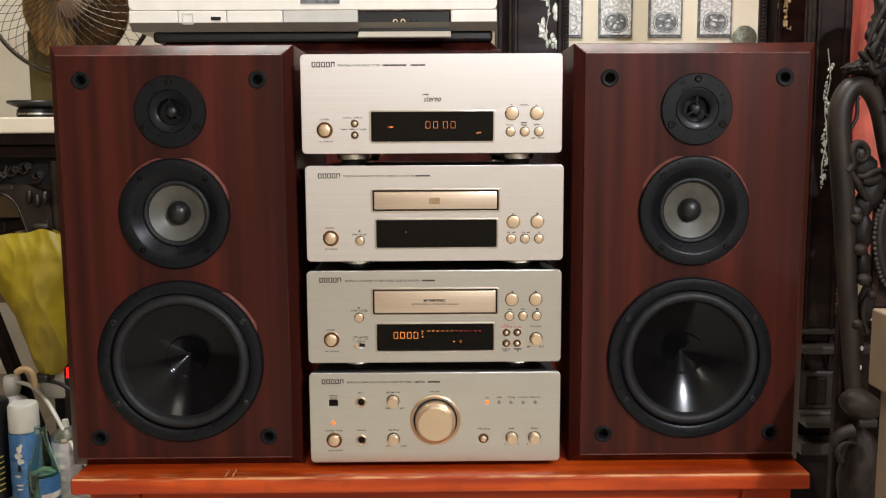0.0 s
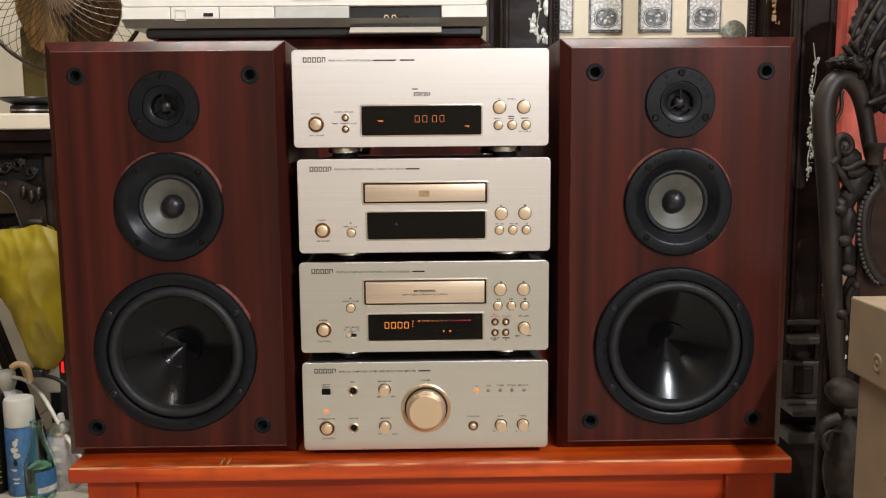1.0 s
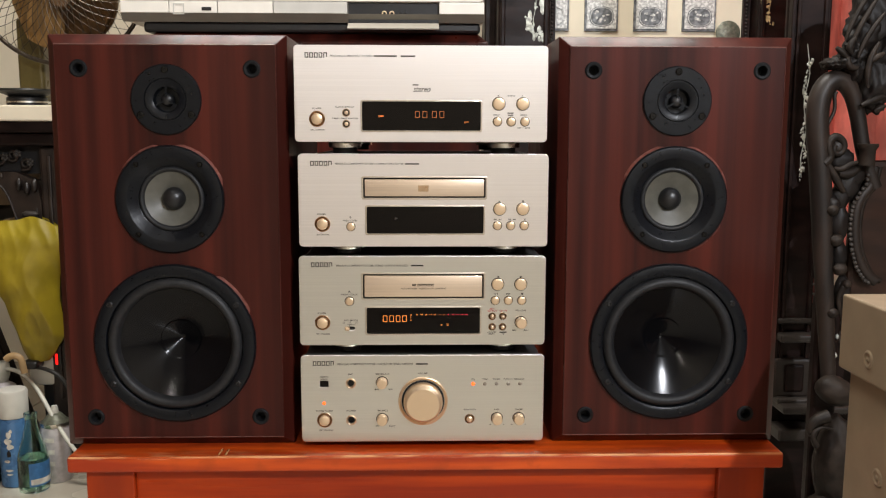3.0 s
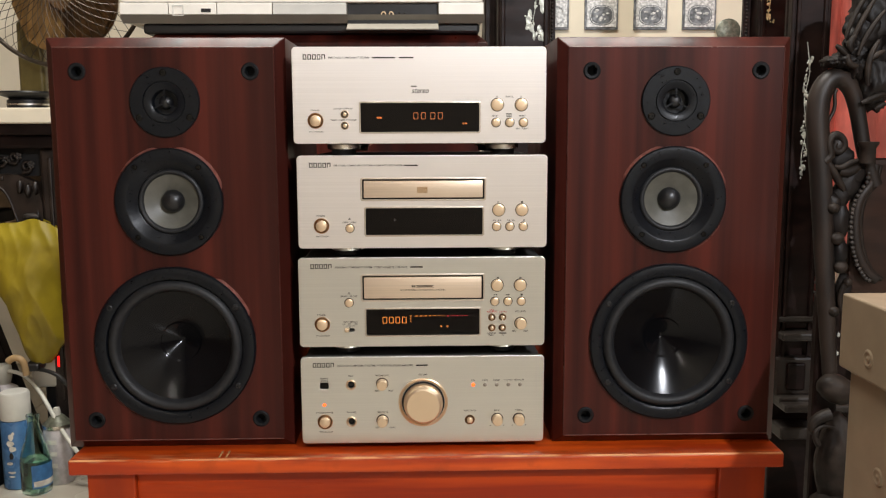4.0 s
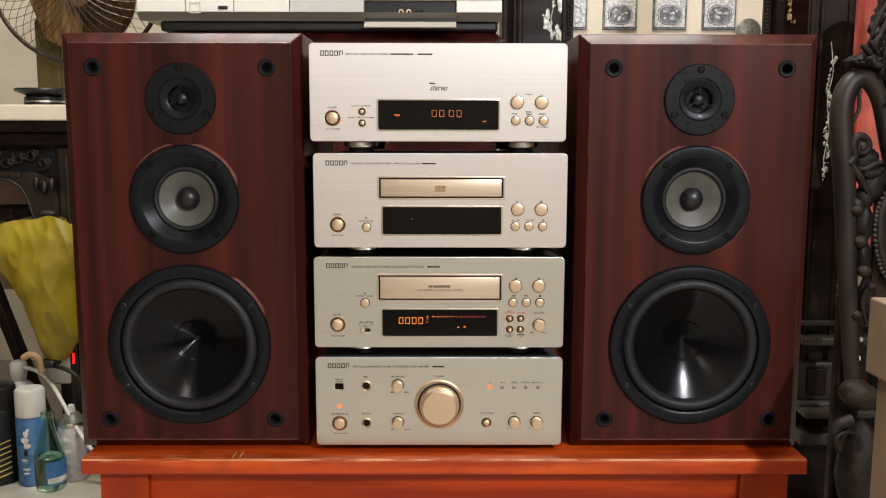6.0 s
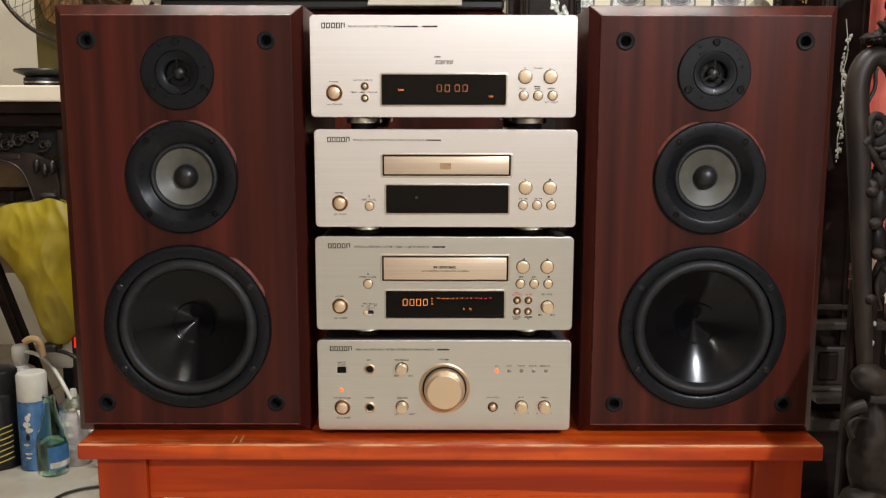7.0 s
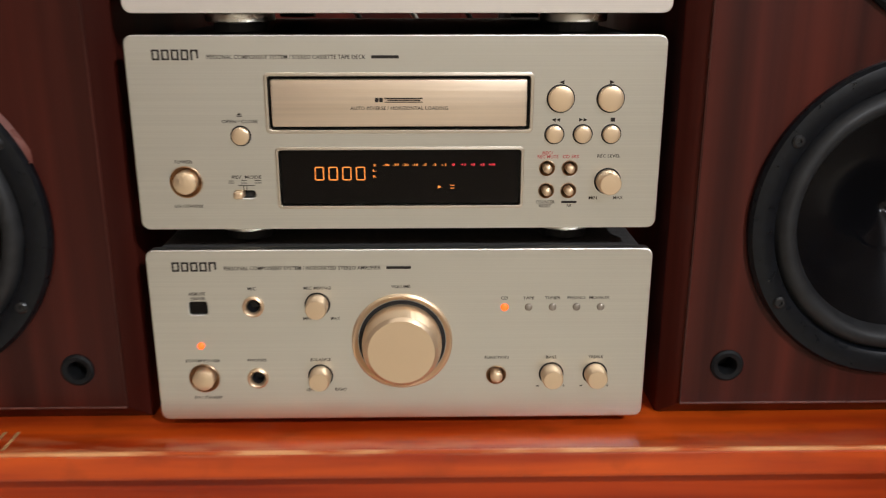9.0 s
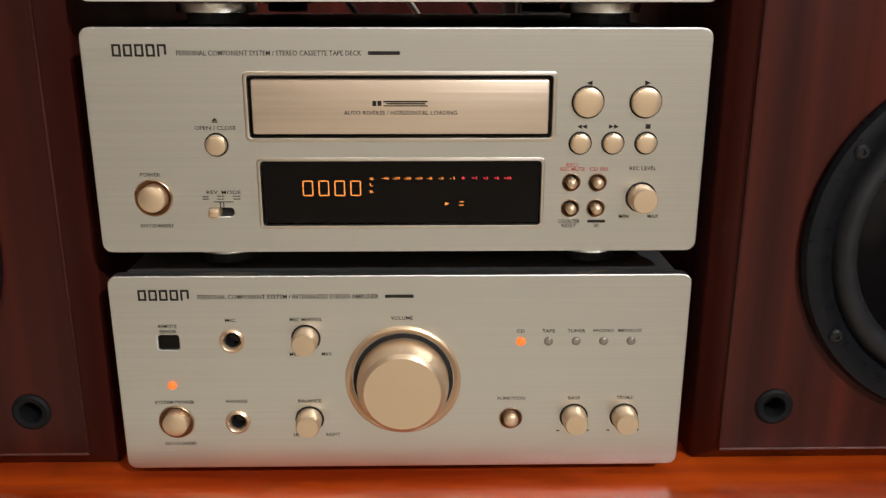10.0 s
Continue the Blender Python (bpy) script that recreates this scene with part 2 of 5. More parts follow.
def lathe(profile, seg=32, axis="y", at=(0, 0, 0), bm=None, a0=0.0, a1=360.0):
    """Turns (radius, along) pairs round an axis through at."""
    bm = bm or bmesh.new()
    full = a1 - a0 >= 360
    n = seg if full else seg + 1
    rings = []
    for r, h in profile:
        ring = []
        count = 1 if r < 1e-6 else n
        for i in range(count):
            a = radians(a0 + (a1 - a0) * i / seg)
            c, s = r * math.cos(a), r * math.sin(a)
            co = (c, h, s) if axis == "y" else (c, s, h) if axis == "z" else (h, c, s)
            ring.append(bm.verts.new(Vector(at) + Vector(co)))
        rings.append(ring)
    for p, q in zip(rings, rings[1:]):
        for i in range(seg):
            j = (i + 1) % n
            if not full and i == n - 1:
                continue
            quad = [p[i % len(p)], p[j % len(p)], q[j % len(q)], q[i % len(q)]]
            quad = [v for k, v in enumerate(quad) if v not in quad[:k]]
            if len(quad) > 2:
                try:
                    bm.faces.new(quad)
                except ValueError:
                    pass
    bmesh.ops.recalc_face_normals(bm, faces=bm.faces)
    return bm


def outline(x0, x1, z0, z1, r, n=5):
    pts = []
    for cx, cz, a in ((x1 - r, z1 - r, 0), (x0 + r, z1 - r, 90), (x0 + r, z0 + r, 180), (x1 - r, z0 + r, 270)):
        for i in range(n + 1):
            t = radians(a + 90 * i / n)
            pts.append((cx + r * math.cos(t), cz + r * math.sin(t)))
    return pts


def circle(cx, cz, r, n=28):
    return [(cx + r * math.cos(2 * math.pi * i / n), cz + r * math.sin(2 * math.pi * i / n)) for i in range(n)]


def meshed(ob):
    """The bmesh of a curve or text object, which is then removed."""
    dg = bpy.context.evaluated_depsgraph_get()
    me = bpy.data.meshes.new_from_object(ob.evaluated_get(dg))
    data = ob.data
    bpy.data.objects.remove(ob)
    bpy.data.curves.remove(data)
    bm = bmesh.new()
    bm.from_mesh(me)
    bpy.data.meshes.remove(me)
    return bm


def sheet(loops, y0, y1, bevel=0.0):
    """A plate between y0 and y1 (front first) with an outer loop and holes, given in x and z."""
    cu = bpy.data.curves.new("sheet", "CURVE")
    cu.dimensions, cu.fill_mode = "2D", "BOTH"
    cu.extrude, cu.bevel_depth, cu.bevel_resolution = max((y1 - y0) / 2 - bevel, 1e-5), bevel, 1
    cu.offset = -bevel
    for pts in loops:
        sp = cu.splines.new("POLY")
        sp.points.add(len(pts) - 1)
        for p, (x, z) in zip(sp.points, pts):
            p.co = (x, z, 0, 1)
        sp.use_cyclic_u = True
    bm = meshed(new("sheet", cu))
    bmesh.ops.transform(bm, verts=bm.verts, matrix=pose(0, (y0 + y1) / 2, 0, 90, 0, 0))
    bmesh.ops.remove_doubles(bm, verts=bm.verts, dist=0.00002)
    uv = bm.loops.layers.uv.new("brushing")
    for f in bm.faces:
        for lp in f.loops:
            lp[uv].uv = (lp.vert.co.z, lp.vert.co.x)
    return bm


def words(body, x0, x1, zc, h, y, mat, parent, slant=0.0, name="lettering"):
    """Printed words on a front, from x0 to x1, of capital height h."""
    cu = bpy.data.curves.new("words", "FONT")
    cu.body, cu.resolution_u, cu.shear, cu.fill_mode, cu.offset = body, 2, slant, "FRONT", 0.010
    bm = meshed(new("words", cu))
    lo = [min(v.co[k] for v in bm.verts) for k in (0, 1)]
    hi = [max(v.co[k] for v in bm.verts) for k in (0, 1)]
    for v in bm.verts:
        v.co = Vector((x0 + (v.co.x - lo[0]) / (hi[0] - lo[0]) * (x1 - x0), y, zc + ((v.co.y - lo[1]) / (hi[1] - lo[1]) - 0.5) * h))
    return part(name, bm, mat, parent)


def bars(rects, y, mat, parent, name, thick=0.0002, label=""):
    bm = bmesh.new()
    for x0, x1, z0, z1 in rects:
        rbox(x0, x1, y - thick, y, z0, z1, bm=bm)
    return tagged(part(name, bm, mat, parent, label), kind="stuff" if len(rects) > 1 else "")


def tube(points, radius, mat, parent, name, cyclic=False, res=3, label="", taper=None, smooth_path=True, depth_res=2):
    cu = bpy.data.curves.new(name, "CURVE")
    cu.dimensions, cu.bevel_depth, cu.bevel_resolution, cu.resolution_u, cu.use_fill_caps = "3D", radius, depth_res, res, True
    sp = cu.splines.new("NURBS" if smooth_path else "POLY")
    sp.points.add(len(points) - 1)
    for i, (p, c) in enumerate(zip(sp.points, points)):
        p.co = (*c, 1)
        p.radius = taper(i / (len(points) - 1)) if taper else 1.0
    sp.use_cyclic_u = cyclic
    if smooth_path:
        sp.order_u, sp.use_endpoint_u = 4, True
    return part(name, meshed(new(name, cu)), mat, parent, label, smooth=50)


def blob(centre, size, mat, parent, name, sub=3, rough=0.15, freq=3.0, seed=0.0, label="", fn=None):
    bm = bmesh.new()
    bmesh.ops.create_icosphere(bm, subdivisions=sub, radius=1)
    for v in bm.verts:
        n = noise.noise(v.co * freq + Vector((seed, seed * 2.3, seed * 0.7))) * rough + noise.noise(v.co * freq * 3 + Vector((seed, 0, 3))) * rough * 0.4
        p = v.co * (1 + n)
        if fn:
            p = fn(p)
        v.co = Vector(centre) + Vector((p.x * size[0], p.y * size[1], p.z * size[2]))
    return part(name, bm, mat, parent, label, smooth=60)


SCREW = material("dark_screw_steel", (0.030, 0.030, 0.031), 0.18, 1.0, 0.1, stain=0.0)
CHAIR_DARK = material("near_black_carved_wood", (0.009, 0.0062, 0.0050), 0.55, 0, 0.4, (30, 30, 30), 0.3, stain_scale=14, bump=0.15, bump_scale=(90, 90, 90), spec=0.3)
CHAIR_WOOD = material("worn_dark_brown_wood", (0.018, 0.0115, 0.0082), 0.50, 0, 0.5, (26, 26, 9), 0.5, stain_scale=12, bump=0.2, bump_scale=(120, 120, 40), spec=0.4)
CHAIR_DUST = material("dust_grey_carved_wood", (0.022, 0.0155, 0.0115), 0.55, 0, 0.4, (40, 40, 40), 0.5, stain_scale=20, bump=0.25, bump_scale=(120, 120, 120), spec=0.2)
PANEL_BROWN = material("brown_polished_panel", (0.030, 0.014, 0.009), 0.40, 0, 0.3, (12, 12, 50), 0.3, spec=0.3)
RAIL = material("dusty_polished_rail", (0.024, 0.019, 0.016), 0.34, 0, 0.3, (25, 25, 25), 0.4, stain_scale=14, spec=0.4)
DUSTY = material("dusty_carved_wood", (0.050, 0.041, 0.034), 0.6, 0, 0.3, (25, 25, 25), 0.4, stain_scale=14, bump=0.2, bump_scale=(90, 90, 90))


def worn_along_front(m):
    """Rubs the stain off in streaks within two centimetres of the front edge."""
    nt = m.node_tree
    b = nt.nodes["Principled BSDF"]
    old = b.inputs["Base Color"].links[0].from_socket
    tc = nt.nodes.new("ShaderNodeTexCoord")
    sep = nt.nodes.new("ShaderNodeSeparateXYZ")
    nt.links.new(tc.outputs["Object"], sep.inputs[0])
    edge = nt.nodes.new("ShaderNodeMapRange")
    edge.inputs[1].default_value, edge.inputs[2].default_value, edge.inputs[3].default_value, edge.inputs[4].default_value = 0.001, 0.020, 1.0, 0.0
    nt.links.new(sep.outputs[1], edge.inputs[0])
    side = nt.nodes.new("ShaderNodeMapRange")
    side.inputs[1].default_value, side.inputs[2].default_value, side.inputs[3].default_value, side.inputs[4].default_value = -0.36, 0.10, 0.5, 0.14
    nt.links.new(sep.outputs[0], side.inputs[0])
    top = nt.nodes.new("ShaderNodeMapRange")
    top.inputs[1].default_value, top.inputs[2].default_value, top.inputs[3].default_value, top.inputs[4].default_value = 0.4275, 0.4295, 0.0, 1.0
    nt.links.new(sep.outputs[2], top.inputs[0])
    mp = nt.nodes.new("ShaderNodeMapping")
    mp.inputs["Scale"].default_value = (34, 170, 60)
    nt.links.new(tc.outputs["Object"], mp.inputs["Vector"])
    n = nt.nodes.new("ShaderNodeTexNoise")
    n.inputs["Scale"].default_value, n.inputs["Detail"].default_value = 1.0, 6.0
    nt.links.new(mp.outputs[0], n.inputs["Vector"])
    r = nt.nodes.new("ShaderNodeMapRange")
    r.inputs[1].default_value, r.inputs[2].default_value = 0.44, 0.60
    nt.links.new(n.outputs["Fac"], r.inputs[0])
    fac = r.outputs[0]
    for other in (edge, side, top):
        mul = nt.nodes.new("ShaderNodeMath")
        mul.operation = "MULTIPLY"
        nt.links.new(fac, mul.inputs[0])
        nt.links.new(other.outputs[0], mul.inputs[1])
        fac = mul.outputs[0]
    mx = nt.nodes.new("ShaderNodeMix")
    mx.data_type = "RGBA"
    nt.links.new(fac, mx.inputs[0])
    nt.links.new(old, mx.inputs[6])
    mx.inputs[7].default_value = (0.72, 0.36, 0.17, 1)
    nt.links.new(mx.outputs[2], b.inputs["Base Color"])
    return m


LACQUER_TOP = worn_along_front(material("worn_orange_stained_wood", (0.62, 0.082, 0.006), 0.36, 0, scale=(5, 60, 60), stain=0.6, stain_scale=(34, 70, 40), colour2=(0.36, 0.033, 0.004), bump=0.08,
                                        bump_scale=(10, 300, 300), spec=0.45))


# ---- the room ----
XL, XR, YF, YB, H = -1.75, 2.35, -2.6, 2.75, 2.75


def slab(name, x0, x1, y0, y1, z0, z1, mat, label):
    return tagged(part(name, rbox(x0, x1, y0, y1, z0, z1), mat, None), label, kind="structure")


slab("ground", XL - 0.1, XR + 0.1, YF - 0.1, YB + 0.1, -0.12, -0.008, GROUT, "concrete and grout bed under the floor tiles")
slab("wall_north", XL, XR, YB, YB + 0.1, 0, H, WALLPAINT, "aged cream painted wall behind the furniture")
slab("wall_south", XL, XR, YF - 0.1, YF, 0, H, WALLPAINT, "aged cream painted wall behind the viewer")
# side walls and ceiling close the room unseen; their tone limits the fill
slab("wall_west", XL - 0.1, XL, YF - 0.1, YB + 0.1, 0, H, WALL_BROWN, "unseen side wall, brown to cut bounced light")
slab("wall_east", XR, XR + 0.1, YF - 0.1, YB + 0.1, 0, H, WALL_BROWN, "unseen side wall, brown to cut bounced light")
slab("ceiling", XL - 0.1, XR + 0.1, YF - 0.1, YB + 0.1, H, H + 0.1, CEILPAINT, "unseen ceiling, greyed to cut bounced light")


# ---- low table ----
TOP = 0.431
FACE = 0.78


def low_table():
    t = thing("low_table", (0.006, 0.758, 0), "low orange-stained wooden table with worn edges on a tiled floor", "table")
    top = part("tabletop", rbox(-0.3645, 0.3645, 0, 0.462, TOP - 0.0165, TOP, 0.0025), LACQUER_TOP, t)
    part("worn_arris", rbox(-0.3625, 0.3625, -0.0003, 0.0016, TOP - 0.0016, TOP + 0.0003, 0.0005), ARRIS, top, "stain rubbed pale along the front edge")
    hw, d = 0.35, 0.43
    z = TOP - 0.0165
    front_apron = part("apron", rbox(-hw + 0.048, hw - 0.048, 0.0175, 0.034, z - 0.046, z, 0.0015), LACQUER, t)
    part("apron", rbox(-hw + 0.048, hw - 0.048, 0.412, 0.430, z - 0.046, z, 0.0015), LACQUER, t)
    bm = bmesh.new()
    lows = [(-0.300 + 0.600 * i / 40, z - 0.0462) for i in range(41)]
    highs = [(x, z - 0.0390 + 0.0020 * math.sin(x * 9 + 2.2) + 0.0008 * math.sin(x * 31)) for x, q in lows]
    top_v, low_v = [bm.verts.new((x, 0.0172, q)) for x, q in highs], [bm.verts.new((x, 0.0172, q)) for x, q in lows]
    for i in range(40):
        bm.faces.new((low_v[i], low_v[i + 1], top_v[i + 1], top_v[i]))
    part("pale_grain", bm, LACQUER_PALE, front_apron, "paler orange grain along the lower edge")
    for s in (-1, 1):
        part("apron", rbox(s * (hw - 0.026) - 0.009, s * (hw - 0.026) + 0.009, 0.062, 0.40, z - 0.046, z, 0.0015), LACQUER, t)
    for x0 in (-hw, hw - 0.049):
        for y0 in (0.0105, 0.014 + 0.378):
            part("leg", rbox(x0, x0 + 0.049, y0, y0 + 0.049, 0, z, 0.002), LACQUER_V, t)
    for x in (-0.214, -0.207):
        part("scratch", rbox(x, x + 0.0018, 0.004, 0.022, TOP, TOP + 0.0003), BARE, top, "pale scratch in the stain")
    return t


low_table()


# ---- loudspeakers ----
def driver_screws(parent, r, y, angles, size=0.0032, mat=BLACK):
    for a in angles:
        c, s = math.cos(radians(a)) * r, math.sin(radians(a)) * r
        bm = lathe([(size, 0.001), (size, -0.0006), (size * 0.7, -0.0014), (0.0012, -0.0014), (0.0009, -0.0005), (0, -0.0005)], 14, at=(c, y, s))
        part("screw", bm, mat, parent, "small cross-head screw")


def loudspeaker(x, mid_arcs, woofer_arcs):
    s = thing("loudspeaker", (x, 0.787, TOP), "three-way mahogany-veneer loudspeaker without its grille on the table", "loudspeaker", "pair of loudspeakers")
    hw, fw, hh, d = 0.1178, 0.1078, 0.4205, 0.25
    bm = bmesh.new()
    rings = []
    for w, z0, z1, y, low in ((fw, 0.0105, hh - 0.0108, 0, 0), (hw, 0, hh, 0.0115, 0.0105), (hw, 0, hh, d, d)):
        rings.append([bm.verts.new(p) for p in ((-w, low, z0), (w, low, z0), (w, y, z1), (-w, y, z1))])
    for a, b in zip(rings, rings[1:]):
        for i in range(4):
            bm.faces.new((a[i], a[(i + 1) % 4], b[(i + 1) % 4], b[i]))
    bm.faces.new(rings[2])
    bmesh.ops.recalc_face_normals(bm, faces=bm.faces)
    bmesh.ops.bevel(bm, geom=[e for e in bm.edges if not e.is_boundary], offset=0.0011, segments=2, affect="EDGES", profile=0.5)
    cab = part("cabinet", bm, VENEER, s, smooth=30)
    loops = [[(-fw, 0.0105), (fw, 0.0105), (fw, hh - 0.0108), (-fw, hh - 0.0108)], circle(0, 0.1105, 0.0800, 64), circle(0, 0.2580, 0.0525, 48), circle(0, 0.3565, 0.0330, 40)]
    loops += [circle(sx, sz, 0.0080, 16) for sx in (-0.0845, 0.0845) for sz in (0.0325, 0.3865)]
    part("baffle", sheet(loops, -0.0004, 0.016, 0.0006), VENEER, s, smooth=12)

    # strips that paint the edge highlight, pale above and below, dim at the sides
    for x0, x1, z0, z1 in ((-fw, fw, 0.0100, 0.0112), (-fw, fw, hh - 0.0114, hh - 0.0103), (-fw - 0.0004, -fw + 0.0007, 0.0112, hh - 0.0114), (fw - 0.0007, fw + 0.0004, 0.0112, hh - 0.0114)):
        part("seam", rbox(x0, x1, -0.0008, 0.0006, z0, z1, 0.0003, 1), SEAM if x1 - x0 > 0.1 else SEAM_DARK, cab, "thin strip tracing the front edge's highlight")

    # woofer
    zc = 0.1105
    wf = part("woofer", lathe([(0.082, 0.001), (0.082, -0.0035), (0.0805, -0.0055), (0.0775, -0.0062), (0.0715, -0.0062), (0.0695, -0.0050), (0.0685, -0.0020), (0.0685, 0.0005)], 96), FLANGE, s,
              "large woofer with a black flange", smooth=35)
    wf.location = (0, 0, zc)
    part("surround", lathe([(0.0687, -0.0015), (0.0672, -0.0045), (0.0650, -0.0068), (0.0625, -0.0074), (0.0600, -0.0066), (0.0580, -0.0040), (0.0568, -0.0008), (0.0560, 0.0006)], 96), RUBBER, wf, "grey-black rubber roll surround", smooth=60)
    def depth(r):
        """An almost straight flare, with the dust cap set in by a small step."""
        u = 0.0563 - r
        return 0.0002 + 0.478 * u + 1.9 * max(0.0, u - 0.012) ** 2 + (0.0003 if r < 0.0205 else 0.0)

    part("cone", lathe([(r, depth(r)) for r in (0.0563, 0.054, 0.050, 0.046, 0.042, 0.038, 0.034, 0.030, 0.026, 0.022, 0.0208, 0.0202, 0.019, 0.0175, 0.016, 0.014, 0.010, 0.006, 0.003, 0.0)], 128), CONE, wf, "glossy black cone", smooth=60)
    driver_screws(wf, 0.0755, -0.0062, (33, 147, 213, 327))
    # midrange
    md = part("midrange", lathe([(0.054, 0.001), (0.054, -0.0030), (0.0525, -0.0048), (0.0500, -0.0052), (0.0430, -0.0052), (0.0410, -0.0045), (0.0340, 0.0035), (0.0330, 0.0040), (0.0330, 0.0080)], 80), FLANGE, s,
              "midrange driver with a black bevelled flange", smooth=35)
    md.location = (0, 0, 0.2580)
    part("surround", lathe([(0.0332, 0.0060), (0.0322, 0.0036), (0.0305, 0.0024), (0.0288, 0.0030), (0.0276, 0.0052), (0.0270, 0.0062)], 72), RUBBER, md, smooth=60)
    part("cone", lathe([(0.0274, 0.0055), (0.020, 0.0090), (0.0100, 0.0140), (0.009, 0.0145)], 72), CONE_GREY, md, "grey paper cone", smooth=60)
    part("dust_cap", lathe([(0.0118, 0.0138), (0.0112, 0.0100), (0.0092, 0.0062), (0.006, 0.0038), (0.003, 0.0028), (0, 0.0025)], 40), CAP, md, "glossy black domed dust cap", smooth=60)
    driver_screws(md, 0.0470, -0.0052, (48, 132, 228, 312), 0.0028, SCREW)
    # tweeter
    tw = part("tweeter", lathe([(0.0345, 0.001), (0.0345, -0.0022), (0.0335, -0.0032), (0.0212, -0.0032), (0.0208, -0.0020), (0.0200, -0.0020), (0.0196, -0.0033), (0.0150, -0.0031), (0.0126, -0.0016), (0.0118, 0.0010), (0.0118, 0.0060), (0.0, 0.0065)], 64), FLANGE, s,
              "tweeter with a round black plate", smooth=35)
    tw.location = (0, 0, 0.3565)
    part("dome", lathe([(0.0068, 0.0040), (0.0060, 0.0012), (0.0042, -0.0006), (0.002, -0.0014), (0, -0.0016)], 32), CAP, tw, smooth=60)
    for a in (90, 210, 330):
        bm = rbox(0.003, 0.0125, -0.0022, -0.0008, -0.0008, 0.0008)
        bmesh.ops.transform(bm, verts=bm.verts, matrix=pose(0, 0, 0, 0, -a, 0))
        part("guard_spoke", bm, FLANGE, tw)
    driver_screws(tw, 0.0288, -0.0032, (90, 211, 329), 0.0036, SCREW)
    # routed edges that show beside the flanges
    for z, r, arcs in ((0.2580, 0.0541, mid_arcs), (0.1105, 0.0821, woofer_arcs)):
        for a0, a1 in arcs:
            n = 18
            bm = bmesh.new()
            inn, out = [], []
            for i in range(n + 1):
                f = i / n
                a = radians(a0 + (a1 - a0) * f)
                w = 0.0021 * min(1, 3.2 * math.sin(math.pi * f))
                inn.append(bm.verts.new((r * math.cos(a), -0.0028, z + r * math.sin(a))))
                out.append(bm.verts.new(((r + w + 0.0002) * math.cos(a), -0.0004, z + (r + w + 0.0002) * math.sin(a))))
            for i in range(n):
                bm.faces.new((inn[i], inn[i + 1], out[i + 1], out[i]))
            part("routed_edge", bm, VENEER_CUT, cab, "paler red edge of the driver cut-out", smooth=60)
    # grille sockets
    for sx in (-0.0845, 0.0845):
        for z in (0.0325, 0.3865):
            bm = lathe([(0.0088, 0.0005), (0.0086, -0.0012), (0.0074, -0.0020), (0.0052, -0.0016), (0.0044, 0.0004), (0.0042, 0.0100), (0, 0.0100)], 24, at=(sx, 0, z))
            part("grille_socket", bm, RUBBER_DULL, s, "round black plastic grille socket", smooth=40)
    return s


loudspeaker(-0.2525, ((14, 82), (100, 150)), ((22, 58), (205, 232)))
loudspeaker(0.2545, ((12, 78), (102, 160), (285, 335)), ())


# ---- hi-fi units ----
def maker_mark(x0, x1, z0, z1, y, parent):
    """The maker's mark as five plain upright shapes."""
    bm = bmesh.new()
    w = (x1 - x0) / 5.0
    t = (z1 - z0) * 0.17
    for i in range(5):
        a, b = x0 + w * (i + 0.08), x0 + w * (i + 0.86)
        rbox(a, a + t, y - 0.0002, y, z0, z1, bm=bm)
        rbox(a + t, b, y - 0.0002, y, z1 - t, z1, bm=bm)
        if i != 4:
            rbox(a + t, b, y - 0.0002, y, z0, z0 + t, bm=bm)
        rbox(b - t, b, y - 0.0002, y, z0 + t, z1 - t, bm=bm)
    return tagged(part("maker_mark", bm, PRINT, parent, "dark printed maker's mark"), kind="stuff")


def button(parent, x, z, r, prot=0.0024, mat=None, ring=0.0007, name="button", dome=0.0003):
    b = part(name, lathe([(r, 0.004), (r, -prot + 0.0008), (r * 0.96, -prot + 0.0002), (r * 0.88, -prot), (r * 0.5, -prot - dome * 0.7), (0, -prot - dome)], 28, at=(x, 0, z)), mat or GOLD, parent, smooth=40)
    if ring:
        part("gap_ring", lathe([(r + ring, 0.0002), (r + ring, -0.0002), (r, -0.0002), (r, 0.0002)], 28, at=(x, 0, z)), GAP, b)
    return b


def dished(parent, x, z, r, rb, mat=None, name="power_button"):
    """A button in a shallow turned dish."""
    b = part(name, lathe([(rb, 0.004), (rb, -0.0026), (rb * 0.93, -0.0034), (rb * 0.8, -0.0037), (rb * 0.4, -0.0042), (0, -0.0043)], 32, at=(x, 0, z)), mat or GOLD, parent, smooth=40)
    part("dish", lathe([(r, 0.0002), (r, -0.0003), (r * 0.96, -0.0005), (r * 0.92, -0.0002), (rb * 1.1, 0.0030), (rb, 0.0034)], 32, at=(x, 0, z)), BRONZE, b, "bronze dish round the button", smooth=40)
    return b


def knob(parent, x, z, r, prot, mat=None, name="knob", front=0.84):
    k = part(name, lathe([(r, 0.001), (r, -prot * 0.42), (r * 0.985, -prot * 0.6), (r * (front + 0.09), -prot * 0.9), (r * (front + 0.03), -prot * 0.97), (r * front, -prot), (r * 0.3, -prot - 0.0002), (0, -prot - 0.0002)], 40, at=(x, 0, z)), mat or GOLD, parent, smooth=28)
    part("gap_ring", lathe([(r + 0.0008, 0.0002), (r + 0.0008, -0.0002), (r, -0.0002), (r, 0.0002)], 32, at=(x, 0, z)), GAP, k)
    return k


